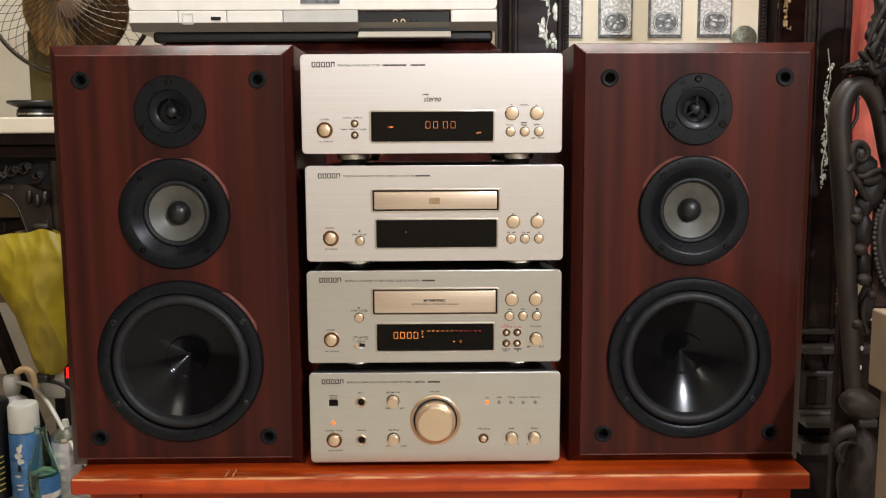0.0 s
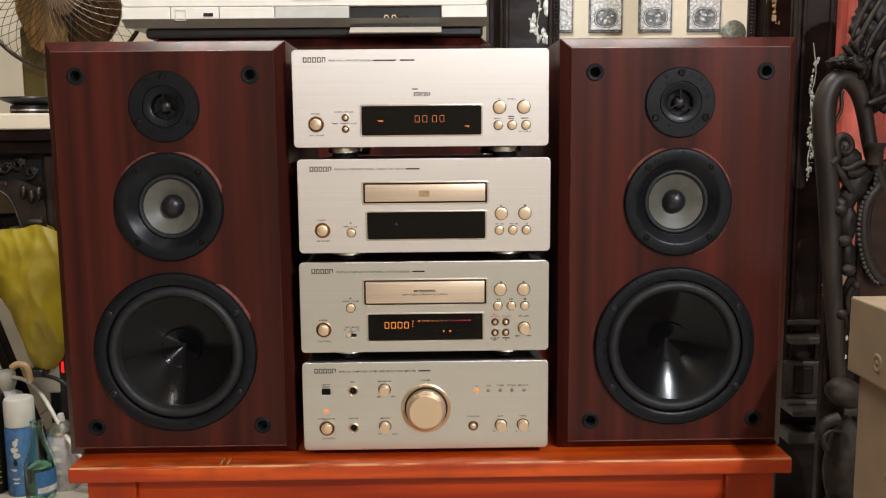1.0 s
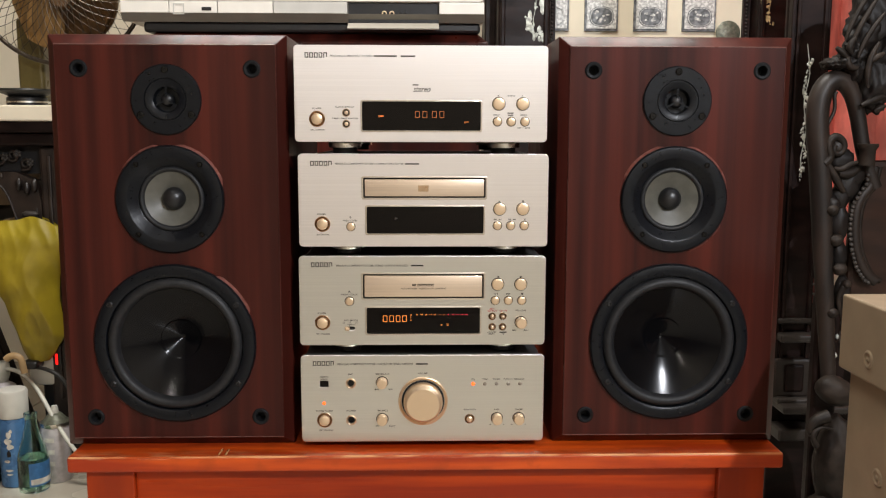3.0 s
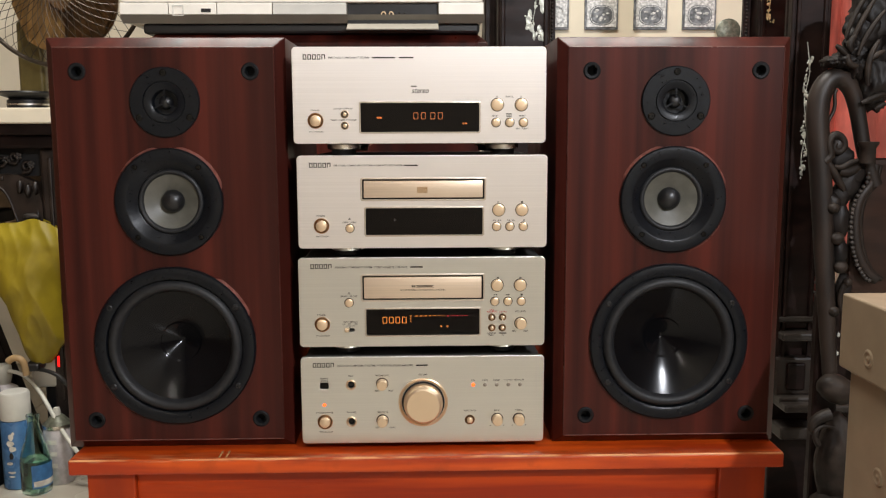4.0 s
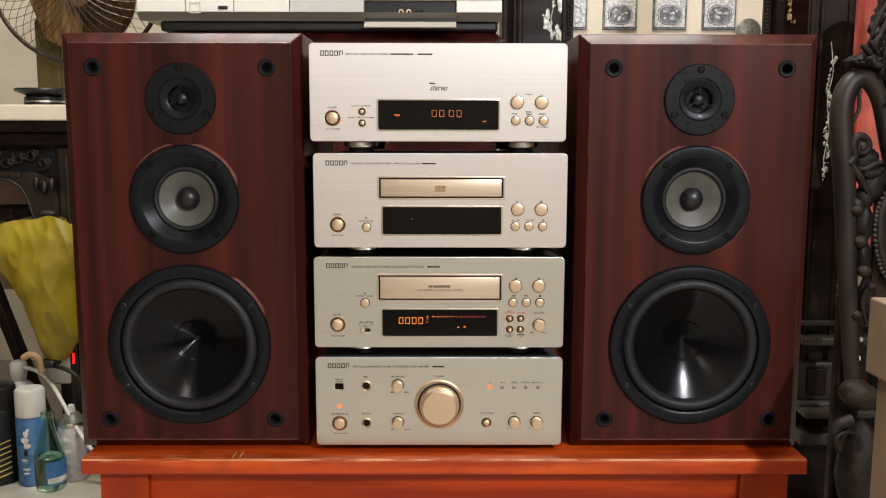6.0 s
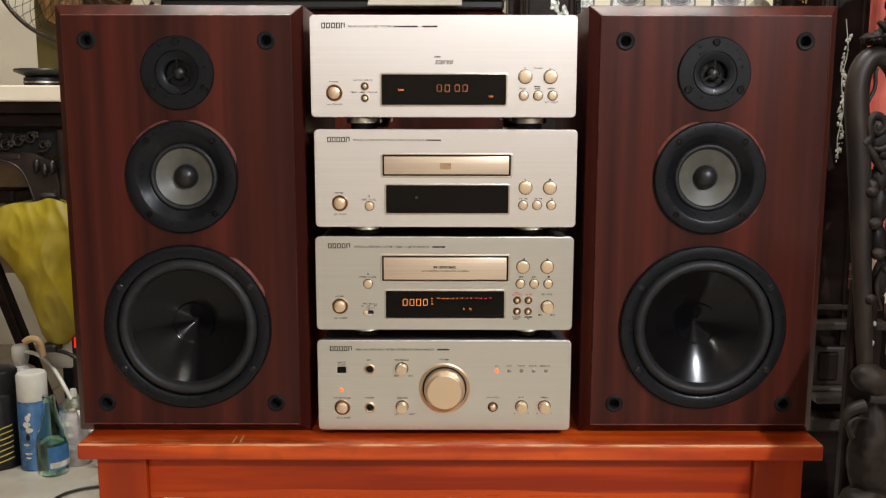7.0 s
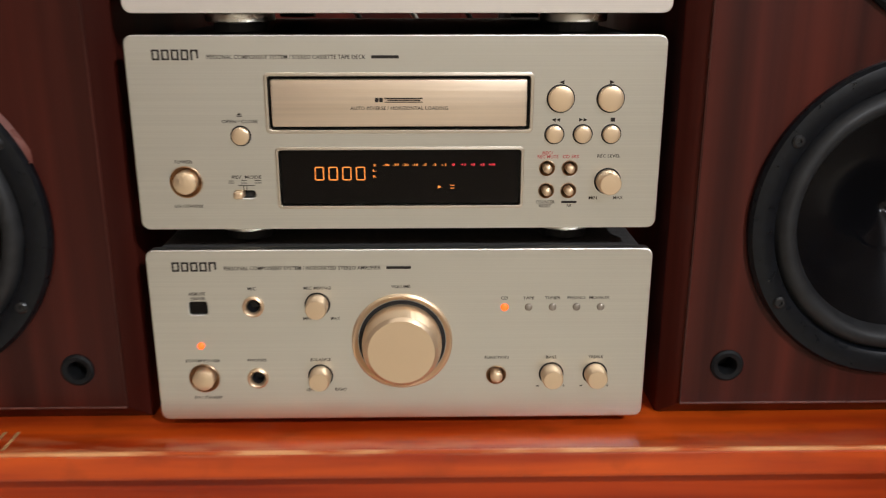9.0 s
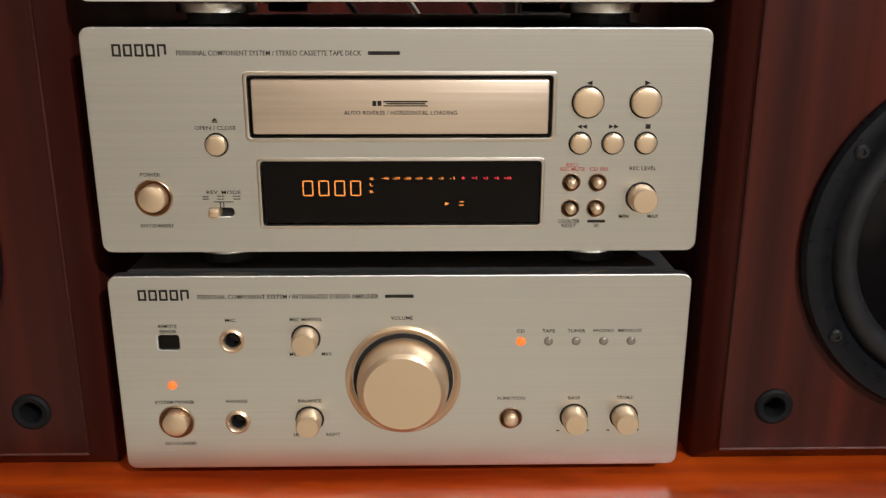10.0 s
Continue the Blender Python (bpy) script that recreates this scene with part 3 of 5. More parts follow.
def segments(x, z, w, h, t, slant=0.0):
    """A nought of six bars."""
    zs = z + h / 2
    g = t * 0.25
    rects = [(x + t, x + w - t, z, z + t), (x + t, x + w - t, z + h - t, z + h)]
    for x0 in (x, x + w - t):
        rects += [(x0, x0 + t, z + t * 0.6, zs - g), (x0, x0 + t, zs + g, z + h - t * 0.6)]
    return rects


def foot(parent, x, y, h):
    f = part("foot", lathe([(0, h * 0.38), (0.0145, h * 0.38), (0.0165, h * 0.42), (0.0168, h * 0.55), (0.0168, h - 0.001), (0.0160, h), (0, h)], 36, "z", (x, y, 0)), STEEL, parent, "silver disc foot", smooth=40)
    part("pad", lathe([(0, 0), (0.0120, 0), (0.0125, 0.0004), (0.0125, h * 0.40), (0, h * 0.40)], 28, "z", (x, y, 0)), GAP, f, "black rubber pad")
    return f


def case(name, x, base, fh, height, holes, label, finish=ALU):
    """The steel case, the aluminium front with its openings and four feet."""
    u = thing(name, (x, FACE, base), label, "hi-fi unit", "stack of hi-fi units")
    w = 0.125
    part("casing", rbox(-w + 0.003, w - 0.003, 0.0062, 0.262, fh + 0.0025, fh + height - 0.0025, 0.0015), CASE, u, "dark grey painted steel casing")
    part("front_panel", sheet([outline(-w, w, fh, fh + height, 0.0042)] + holes, 0.0, 0.006, 0.0005), finish, u, "brushed champagne aluminium front", smooth=12)
    for fx in (-0.078, 0.084):
        for fy in (0.030, 0.225):
            foot(u, fx, fy, fh + 0.0024)
    return u


def window(u, x0, x1, z0, z1, name="display"):
    """A smoked window sunk into the front, with a thin bright rim."""
    d = part(name, rbox(x0 + 0.0008, x1 - 0.0008, 0.0022, 0.0050, z0 + 0.0008, z1 - 0.0008), SMOKED, u, "smoked dark display window")
    part("rim", sheet([outline(x0 - 0.0012, x1 + 0.0012, z0 - 0.0012, z1 + 0.0012, 0.0022), outline(x0 + 0.0003, x1 - 0.0003, z0 + 0.0003, z1 - 0.0003, 0.0014)], -0.0005, 0.0020, 0.0003), ALU_EDGE, d, "bright pressed rim", smooth=40)
    return d


def tray(u, x0, x1, z0, z1, m, name):
    d = part(name, rbox(x0 + m, x1 - m, -0.0012, 0.0050, z0 + m, z1 - m, 0.0007), GOLD_DOOR, u, "satin gold loading door", smooth=35)
    part("gap", rbox(x0 + 0.0002, x1 - 0.0002, 0.0046, 0.0058, z0 + 0.0002, z1 - 0.0002), GAP, d)
    part("rim", sheet([outline(x0 - 0.0014, x1 + 0.0014, z0 - 0.0014, z1 + 0.0014, 0.0024), outline(x0 + 0.0003, x1 - 0.0003, z0 + 0.0003, z1 - 0.0003, 0.0014)], -0.0005, 0.0020, 0.0003), ALU_EDGE, d, "bright pressed rim", smooth=40)
    return d


Y = -0.0001
SYSTEM = "PERSONAL COMPONENT SYSTEM / "


def amplifier():
    base = TOP
    z = lambda v: v - base
    holes = [circle(-0.0738, z(0.5003), 0.0040), circle(-0.0738, z(0.4612), 0.0040), circle(-0.1012, z(0.4612), 0.0076), outline(-0.1058, -0.0968, z(0.4962), z(0.5030), 0.0012), circle(0.0484, z(0.4620), 0.0049)]
    u = case("amplifier", 0, base, 0.007, 0.092, holes, "champagne amplifier with a large gold volume knob on the table", ALU_SHADED)
    maker_mark(-0.1128, -0.0902, z(0.5190), z(0.5238), Y, u)
    words(SYSTEM + "INTEGRATED STEREO AMPLIFIER", -0.0872, -0.0098, z(0.5205), 0.0020, Y, PRINT, u)
    bars([(-0.0070, 0.0052, z(0.5198), z(0.5212))], Y, PRINT, u, "type_bar")
    part("sensor_window", rbox(-0.1056, -0.0970, 0.001, 0.004, z(0.4964), z(0.5028)), SMOKED, u, "black remote sensor window")
    for body, x0, x1, zc in (("REMOTE", -0.1052, -0.0972, 0.5072), ("SENSOR", -0.1048, -0.0976, 0.5047), ("MIC", -0.0762, -0.0718, 0.5098), ("MIC MIXING", -0.0484, -0.0348, 0.5100), ("VOLUME", -0.0048, 0.0048, 0.5105),
                             ("SYSTEM POWER", -0.1100, -0.0925, 0.4710), ("PHONES", -0.0785, -0.0690, 0.4712), ("BALANCE", -0.0465, -0.0362, 0.4712), ("ON / STANDBY", -0.1072, -0.0928, 0.4505),
                             ("MIN", -0.0492, -0.0452, 0.4938), ("MAX", -0.0352, -0.0308, 0.4938), ("LEFT", -0.0492, -0.0452, 0.4545), ("RIGHT", -0.0346, -0.0284, 0.4545),
                             ("CD", 0.0500, 0.0536, 0.5041), ("TAPE", 0.0612, 0.0668, 0.5041), ("TUNER", 0.0722, 0.0800, 0.5041), ("PHONO", 0.0835, 0.0925, 0.5041), ("MD/AUX", 0.0945, 0.1048, 0.5041),
                             ("FUNCTION", 0.0424, 0.0546, 0.4718), ("BASS", 0.0738, 0.0792, 0.4718), ("TREBLE", 0.0956, 0.1032, 0.4718), ("-", 0.0692, 0.0706, 0.4556), ("+", 0.0828, 0.0842, 0.4556), ("-", 0.0918, 0.0932, 0.4556), ("+", 0.1056, 0.1070, 0.4556)):
        words(body, x0, x1, z(zc), 0.0016 if len(body) > 1 else 0.0006 if body == "-" else 0.0012, Y, PRINT, u)
    for zc in (0.5003, 0.4612):
        s = part("socket", lathe([(0.0054, 0.0002), (0.0054, -0.0010), (0.0046, -0.0016), (0.0040, -0.0012), (0.0034, 0.0004), (0.0030, 0.0080), (0, 0.0080)], 28, at=(-0.0738, 0, z(zc))), GOLD, u, "jack socket with a gold rim", smooth=40)
        part("bore", lathe([(0.0029, -0.0002), (0.0029, 0.0075), (0, 0.0075)], 20, at=(-0.0738, 0, z(zc))), GAP, s)
    for x, zc in ((-0.0418, 0.5012), (-0.0418, 0.4622), (0.0768, 0.4625), (0.0994, 0.4625)):
        knob(u, x, z(zc), 0.0056, 0.0086)
    part("power_diode", lathe([(0.0018, 0.0004), (0.0018, -0.0006), (0.0012, -0.0013), (0, -0.0015)], 16, at=(-0.1015, 0, z(0.4792))), LED_ON, u, "lit orange diode", smooth=60)
    dished(u, -0.1012, z(0.4612), 0.0078, 0.0056)
    dished(u, 0.0484, z(0.4620), 0.0051, 0.0032, name="function_button")
    for i in range(5):
        x = 0.0520 + 0.0121 * i
        part("source_diode", lathe([(0.0020, 0.0003), (0.0020, -0.0003), (0.0014, -0.0008), (0, -0.0010)], 14, at=(x, 0, z(0.4992))), LED_ON if i == 0 else LED_OFF, u, "lit orange diode" if i == 0 else "unlit diode", smooth=60)
    v = knob(u, 0.0003, z(0.4812), 0.0201, 0.0148, name="volume_knob", front=0.82)
    part("gap_ring", lathe([(0.0221, 0.0003), (0.0221, -0.0004), (0.0201, -0.0004), (0.0201, 0.0003)], 48, at=(0.0003, 0, z(0.4812))), GAP, v, "dark gap round the knob")
    part("collar", lathe([(0.0256, 0.0003), (0.0254, -0.0012), (0.0246, -0.0017), (0.0234, -0.0012), (0.0224, 0.0000), (0.0219, 0.0003)], 64, at=(0.0003, 0, z(0.4812))), GOLD, v, "turned gold collar", smooth=50)
    bm = rbox(-0.0150, -0.0140, -0.0122, -0.0117, 0.0080, 0.0088)
    bmesh.ops.translate(bm, verts=bm.verts, vec=(0.0003, 0, z(0.4812)))
    part("mark", bm, PRINT_RED, v, "tiny red pointer mark")
    return u


def cassette_deck():
    base = 0.530
    z = lambda v: v - base
    slot = (-0.0608, 0.0622, z(0.5886), z(0.6142))
    disp = (-0.0574, 0.0586, z(0.5518), z(0.5796))
    holes = [outline(*slot, 0.0015), outline(*disp, 0.0015), circle(-0.1018, z(0.5640), 0.0076), outline(-0.0792, -0.0690, z(0.5562), z(0.5598), 0.0016)] + [circle(x, z(v), 0.0036, 20) for x, v in ((0.0709, 0.5702), (0.0818, 0.5702), (0.0709, 0.5592), (0.0816, 0.5592))]
    u = case("cassette_deck", 0, base, 0.0105, 0.092, holes, "champagne cassette deck with a lit counter, standing on the amplifier", ALU_SHADED)
    maker_mark(-0.1128, -0.0906, z(0.6212), z(0.6260), Y, u)
    words(SYSTEM + "STEREO CASSETTE TAPE DECK", -0.0874, -0.0146, z(0.6226), 0.0020, Y, PRINT, u)
    bars([(-0.0120, 0.0006, z(0.6219), z(0.6233))], Y, PRINT, u, "type_bar")
    door = tray(u, *slot, 0.0019, "cassette_door")
    words("AUTO REVERSE / HORIZONTAL LOADING", -0.0222, 0.0234, z(0.5992), 0.0017, -0.00125, PRINT, door)
    bars([(-0.0106, -0.0090, z(0.6020), z(0.6040)), (-0.0086, -0.0070, z(0.6020), z(0.6040)), (-0.0062, 0.0116, z(0.6034), z(0.6040)), (-0.0062, 0.0116, z(0.6018), z(0.6022)), (-0.0050, 0.0104, z(0.6026), z(0.6031))], -0.0012, PRINT, door, "printed_mark")
    d = window(u, *disp)
    yy = 0.0021
    for i in range(4):
        x = -0.0405 + 0.0066 * i
        bars(segments(x, z(0.5642), 0.0044, 0.0066, 0.00048), yy, AMBER, d, "digit", label="lit amber digit nought")
    marks = ("-40", "-30", "-20", "-10", "-5", "-3", "-1", "0", "+1", "+3", "+5", "+10")
    for i, body in enumerate(marks):
        x = -0.0062 + 0.00462 * i
        w = 0.0006 + 0.00045 * (len(body) - 1)
        words(body, x - w, x + w, z(0.5717), 0.0011, yy - 0.0002, AMBER if i < 7 else RED_SEG, d, name="scale_mark")
    for body, zc in (("dB", 0.5716), ("L", 0.5690), ("R", 0.5660)):
        words(body, -0.0126, -0.0110, z(zc), 0.0012, yy - 0.0002, AMBER, d, name="scale_mark")
    bm = bmesh.new()
    bm.faces.new([bm.verts.new(p) for p in ((0.0186, yy - 0.0002, z(0.5600)), (0.0204, yy - 0.0002, z(0.5608)), (0.0186, yy - 0.0002, z(0.5616)))])
    part("play_sign", bm, AMBER, d)
    bars([(0.0246, 0.0266, z(0.5614), z(0.5617)), (0.0246, 0.0266, z(0.5600), z(0.5603))], yy, AMBER, d, "mode_sign")
    for body, x0, x1, zc, ink in (("POWER", -0.1064, -0.0980, 0.5738, PRINT), ("ON / STANDBY", -0.1082, -0.0944, 0.5522, PRINT), ("OPEN / CLOSE", -0.0826, -0.0660, 0.5930, PRINT), ("REV. MODE", -0.0798, -0.0658, 0.5664, PRINT),
                                  ("REC LEVEL", 0.0948, 0.1058, 0.5761, PRINT), ("REC/", 0.0685, 0.0735, 0.5776, PRINT_RED), ("REC MUTE", 0.0662, 0.0762, 0.5758, PRINT_RED), ("CD SRS", 0.0782, 0.0860, 0.5758, PRINT_RED),
                                  ("COUNTER", 0.0660, 0.0752, 0.5536, PRINT), ("RESET", 0.0676, 0.0736, 0.5517, PRINT), ("NR", 0.0812, 0.0834, 0.5517, PRINT), ("MIN", 0.0916, 0.0956, 0.5556, PRINT), ("MAX", 0.1036, 0.1082, 0.5556, PRINT)):
        words(body, x0, x1, z(zc), 0.0016, Y, ink, u)
    bars([(0.0784, 0.0858, z(0.5530), z(0.5541))], Y, PRINT, u, "printed_mark")
    bm = bmesh.new()
    for tri in (((0.0752, 0.6109), (0.0776, 0.6119), (0.0776, 0.6099)), ((0.1012, 0.6109), (0.0988, 0.6119), (0.0988, 0.6099)),
                ((0.0722, 0.5934), (0.0742, 0.5943), (0.0742, 0.5925)), ((0.0743, 0.5934), (0.0763, 0.5943), (0.0763, 0.5925)),
                ((0.0872, 0.5934), (0.0852, 0.5943), (0.0852, 0.5925)), ((0.0893, 0.5934), (0.0873, 0.5943), (0.0873, 0.5925)), ((-0.0743, 0.5971), (-0.0755, 0.5959), (-0.0731, 0.5959))):
        bm.faces.new([bm.verts.new((x, Y - 0.0001, z(v))) for x, v in tri])
    tagged(part("button_sign", bm, PRINT, u), kind="stuff")
    bars([(0.1002, 0.1022, z(0.5925), z(0.5943)), (-0.0755, -0.0731, z(0.5952), z(0.5956)), (-0.0770, -0.0690, z(0.5622), z(0.5625)), (-0.0746, -0.0743, z(0.5600), z(0.5625)), (-0.0732, -0.0729, z(0.5600), z(0.5625)),
          (-0.0815, -0.0790, z(0.5644), z(0.5647)), (-0.0815, -0.0790, z(0.5634), z(0.5637)), (-0.0755, -0.0728, z(0.5646), z(0.5649)), (-0.0755, -0.0728, z(0.5634), z(0.5637)), (-0.0690, -0.0660, z(0.5646), z(0.5649)), (-0.0690, -0.0660, z(0.5634), z(0.5637))], Y, PRINT, u, "button_sign")
    dished(u, -0.1018, z(0.5640), 0.0078, 0.0056)
    button(u, -0.0742, z(0.5862), 0.0042)
    for x in (0.0762, 0.0996):
        button(u, x, z(0.6033), 0.0060, 0.0026)
    for x in (0.0738, 0.0872, 0.1008):
        button(u, x, z(0.5866), 0.0041)
    for x, zc in ((0.0709, 0.5702), (0.0818, 0.5702), (0.0709, 0.5592), (0.0816, 0.5592)):
        dished(u, x, z(zc), 0.0038, 0.0021, name="small_button")
    knob(u, 0.1003, z(0.5638), 0.0057, 0.0082)
    sl = part("slide_switch", rbox(-0.0792, -0.0744, -0.0032, 0.004, z(0.5560), z(0.5598), 0.0012, 3), GOLD, u, "gold slide switch", smooth=40)
    part("groove", rbox(-0.0790, -0.0692, 0.0030, 0.0045, z(0.5564), z(0.5596)), GAP, sl)
    return u


def disc_player():
    base = 0.6325
    z = lambda v: v - base
    slot = (-0.0606, 0.0622, z(0.6908), z(0.7115))
    disp = (-0.0574, 0.0604, z(0.6548), z(0.6826))
    holes = [outline(*slot, 0.0015), outline(*disp, 0.0015), circle(-0.1014, z(0.6648), 0.0076)]
    u = case("disc_player", 0.0010, base, 0.0095, 0.093, holes, "champagne compact disc player standing on the cassette deck")
    maker_mark(-0.1128, -0.0906, z(0.7230), z(0.7278), Y, u)
    words(SYSTEM + "COMPACT DISC PLAYER", -0.0880, -0.0200, z(0.7250), 0.0018, Y, PRINT, u)
    bars([(-0.0185, -0.0045, z(0.7243), z(0.7256))], Y, PRINT, u, "type_bar")
    d = tray(u, *slot, 0.0019, "disc_tray")
    bars([(-0.0054, 0.0050, z(0.6975), z(0.7036))], -0.0012, BRONZE, d, "disc_mark", label="small dark disc mark")
    w = window(u, *disp)
    bm = bmesh.new()
    bm.faces.new([bm.verts.new(p) for p in ((-0.0290, 0.0019, z(0.6688)), (-0.0258, 0.0019, z(0.6702)), (-0.0290, 0.0019, z(0.6716)))])
    part("play_sign", bm, material("unlit_segment", (0.03, 0.026, 0.022), 0.4, stain=0.0), w)
    for body, x0, x1, zc in (("POWER", -0.1062, -0.0976, 0.6748), ("ON / STANDBY", -0.1074, -0.0944, 0.6542), ("OPEN / CLOSE", -0.0806, -0.0666, 0.6683)):
        words(body, x0, x1, z(zc), 0.0015, Y, PRINT, u)
    bm = bmesh.new()
    for tri in (((0.0752, 0.6886), (0.0752, 0.6870), (0.0768, 0.6878)), ((-0.0733, 0.6727), (-0.0744, 0.6715), (-0.0722, 0.6715)),
                ((0.0702, 0.6695), (0.0716, 0.6702), (0.0716, 0.6688)), ((0.0718, 0.6695), (0.0732, 0.6702), (0.0732, 0.6688)), ((0.0752, 0.6695), (0.0766, 0.6702), (0.0766, 0.6688)), ((0.0768, 0.6695), (0.0782, 0.6702), (0.0782, 0.6688)),
                ((0.0866, 0.6695), (0.0852, 0.6702), (0.0852, 0.6688)), ((0.0882, 0.6695), (0.0868, 0.6702), (0.0868, 0.6688)), ((0.0912, 0.6695), (0.0898, 0.6702), (0.0898, 0.6688)), ((0.0928, 0.6695), (0.0914, 0.6702), (0.0914, 0.6688))):
        bm.faces.new([bm.verts.new((x, Y - 0.0001, z(v))) for x, v in tri])
    tagged(part("button_sign", bm, PRINT, u), kind="stuff")
    bars([(0.0987, 0.1005, z(0.6870), z(0.6886)), (0.1010, 0.1015, z(0.6688), z(0.6702)), (0.1020, 0.1025, z(0.6688), z(0.6702)), (-0.0744, -0.0722, z(0.6708), z(0.6712))], Y, PRINT, u, "button_sign")
    dished(u, -0.1014, z(0.6648), 0.0078, 0.0056)
    button(u, -0.0730, z(0.6622), 0.0040)
    for x in (0.0763, 0.0996):
        button(u, x, z(0.6800), 0.0060, 0.0026)
    for x in (0.0742, 0.0876, 0.1012):
        button(u, x, z(0.6633), 0.0041)
    return u


def tuner():
    base = 0.735
    z = lambda v: v - base
    disp = (-0.0588, 0.0590, z(0.7575), z(0.7865))
    holes = [outline(*disp, 0.0015), circle(-0.1028, z(0.7690), 0.0076)]
    u = case("tuner", -0.0012, base, 0.0115, 0.094, holes, "champagne tuner with a blinking clock, on top of the stack")
    maker_mark(-0.1142, -0.0914, z(0.8282), z(0.8332), Y, u)
    words(SYSTEM, -0.0890, -0.0480, z(0.8300), 0.0018, Y, PRINT, u)
    bars([(-0.0465, -0.0240, z(0.8293), z(0.8306)), (-0.0200, -0.0060, z(0.8293), z(0.8306))], Y, PRINT, u, "type_bar")
    words("stereo", -0.0078, 0.0090, z(0.7978), 0.0046, Y, PRINT, u, slant=0.35)
    bars([(-0.0086, -0.0030, z(0.8018), z(0.8028))], Y, PRINT, u, "printed_mark")
    d = window(u, *disp)
    yy = 0.0021
    for x in (-0.0062, 0.0012, 0.0106, 0.0180):
        bars(segments(x, z(0.7703), 0.0046, 0.0066, 0.0005), yy, AMBER_FAINT, d, "digit", label="faint amber digit nought")
    words("TIME", -0.0428, -0.0372, z(0.7718), 0.0017, yy - 0.0002, AMBER_DIM, d, name="lit_word")
    words("OFF", 0.0424, 0.0470, z(0.7660), 0.0015, yy - 0.0002, AMBER_DIM, d, name="lit_word")
    for body, x0, x1, zc in (("POWER", -0.1072, -0.0986, 0.7792), ("ON / STANDBY", -0.1094, -0.0950, 0.7583), ("CLOCK / DISPLAY", -0.0848, -0.0662, 0.7808), ("TIMER / TIMER STANDBY", -0.0880, -0.0622, 0.7696),
                             ("TUNING", 0.0842, 0.0926, 0.7920), ("BAND", 0.0716, 0.0774, 0.7733), ("MEMO", 0.0982, 0.1048, 0.7733), ("SET / NEXT", 0.0954, 0.1080, 0.7606)):
        words(body, x0, x1, z(zc), 0.0014, Y, PRINT, u)
    bars([(0.0852, 0.0910, z(0.7747), z(0.7756)), (0.0856, 0.0908, z(0.7726), z(0.7735))], Y, PRINT, u, "printed_mark")
    bm = bmesh.new()
    for tri in (((0.0762, 0.7915), (0.0755, 0.7927), (0.0769, 0.7927)), ((0.1000, 0.7927), (0.0993, 0.7915), (0.1007, 0.7915))):
        bm.faces.new([bm.verts.new((x, Y - 0.0001, z(v))) for x, v in tri])
    tagged(part("button_sign", bm, PRINT, u), kind="stuff")
    dished(u, -0.1028, z(0.7690), 0.0078, 0.0056)
    for zc in (0.7752, 0.7642):
        part("button_well", lathe([(0.0040, 0.0002), (0.0038, -0.0006), (0.0034, -0.0007), (0.0031, -0.0002)], 28, at=(-0.0740, Y - 0.0002, z(zc))), BRONZE, u, "dark rim of a small button")
        part("well_floor", lathe([(0.0034, 0), (0, 0)], 24, at=(-0.0740, Y - 0.0002, z(zc))), GAP, u)
        part("small_button", lathe([(0.0020, 0.001), (0.0020, -0.0012), (0.0014, -0.0016), (0, -0.0017)], 20, at=(-0.0740, Y, z(zc))), GOLD, u, smooth=40)
    for x in (0.0766, 0.1004):
        button(u, x, z(0.7842), 0.0060, 0.0026)
    for x in (0.0754, 0.0890, 0.1026):
        button(u, x, z(0.7668), 0.0041)
    return u


amplifier()
cassette_deck()
disc_player()
tuner()


# ---- behind the stack: cabinet and video recorder ----
def bevelled_cabinet():
    c = thing("wooden_cabinet", (-0.198, 1.587, -0.212), "dark red-brown wooden cabinet with sloped top edges behind the table", "cabinet", size=1.28)
    part("body", rbox(-0.242, 0.242, 0.016, 0.42, 0.1656, 0.862, 0.002), VENEER, c)
    bm = bmesh.new()
    rings = []
    for w, y0, y1, z in ((0.252, 0.0, 0.43, 0.862), (0.252, 0.0, 0.43, 0.888), (0.238, 0.014, 0.43, 0.9015)):
        rings.append([bm.verts.new(p) for p in ((-w, y0, z), (w, y0, z), (w, y1, z), (-w, y1, z))])
    for a, b in zip(rings, rings[1:]):
        for i in range(4):
            bm.faces.new((a[i], a[(i + 1) % 4], b[(i + 1) % 4], b[i]))
    bm.faces.new(rings[0][::-1])
    bm.faces.new(rings[2])
    bmesh.ops.bevel(bm, geom=list(bm.edges), offset=0.001, segments=2, affect="EDGES", profile=0.5)
    part("top", bm, VENEER, c)
    return c


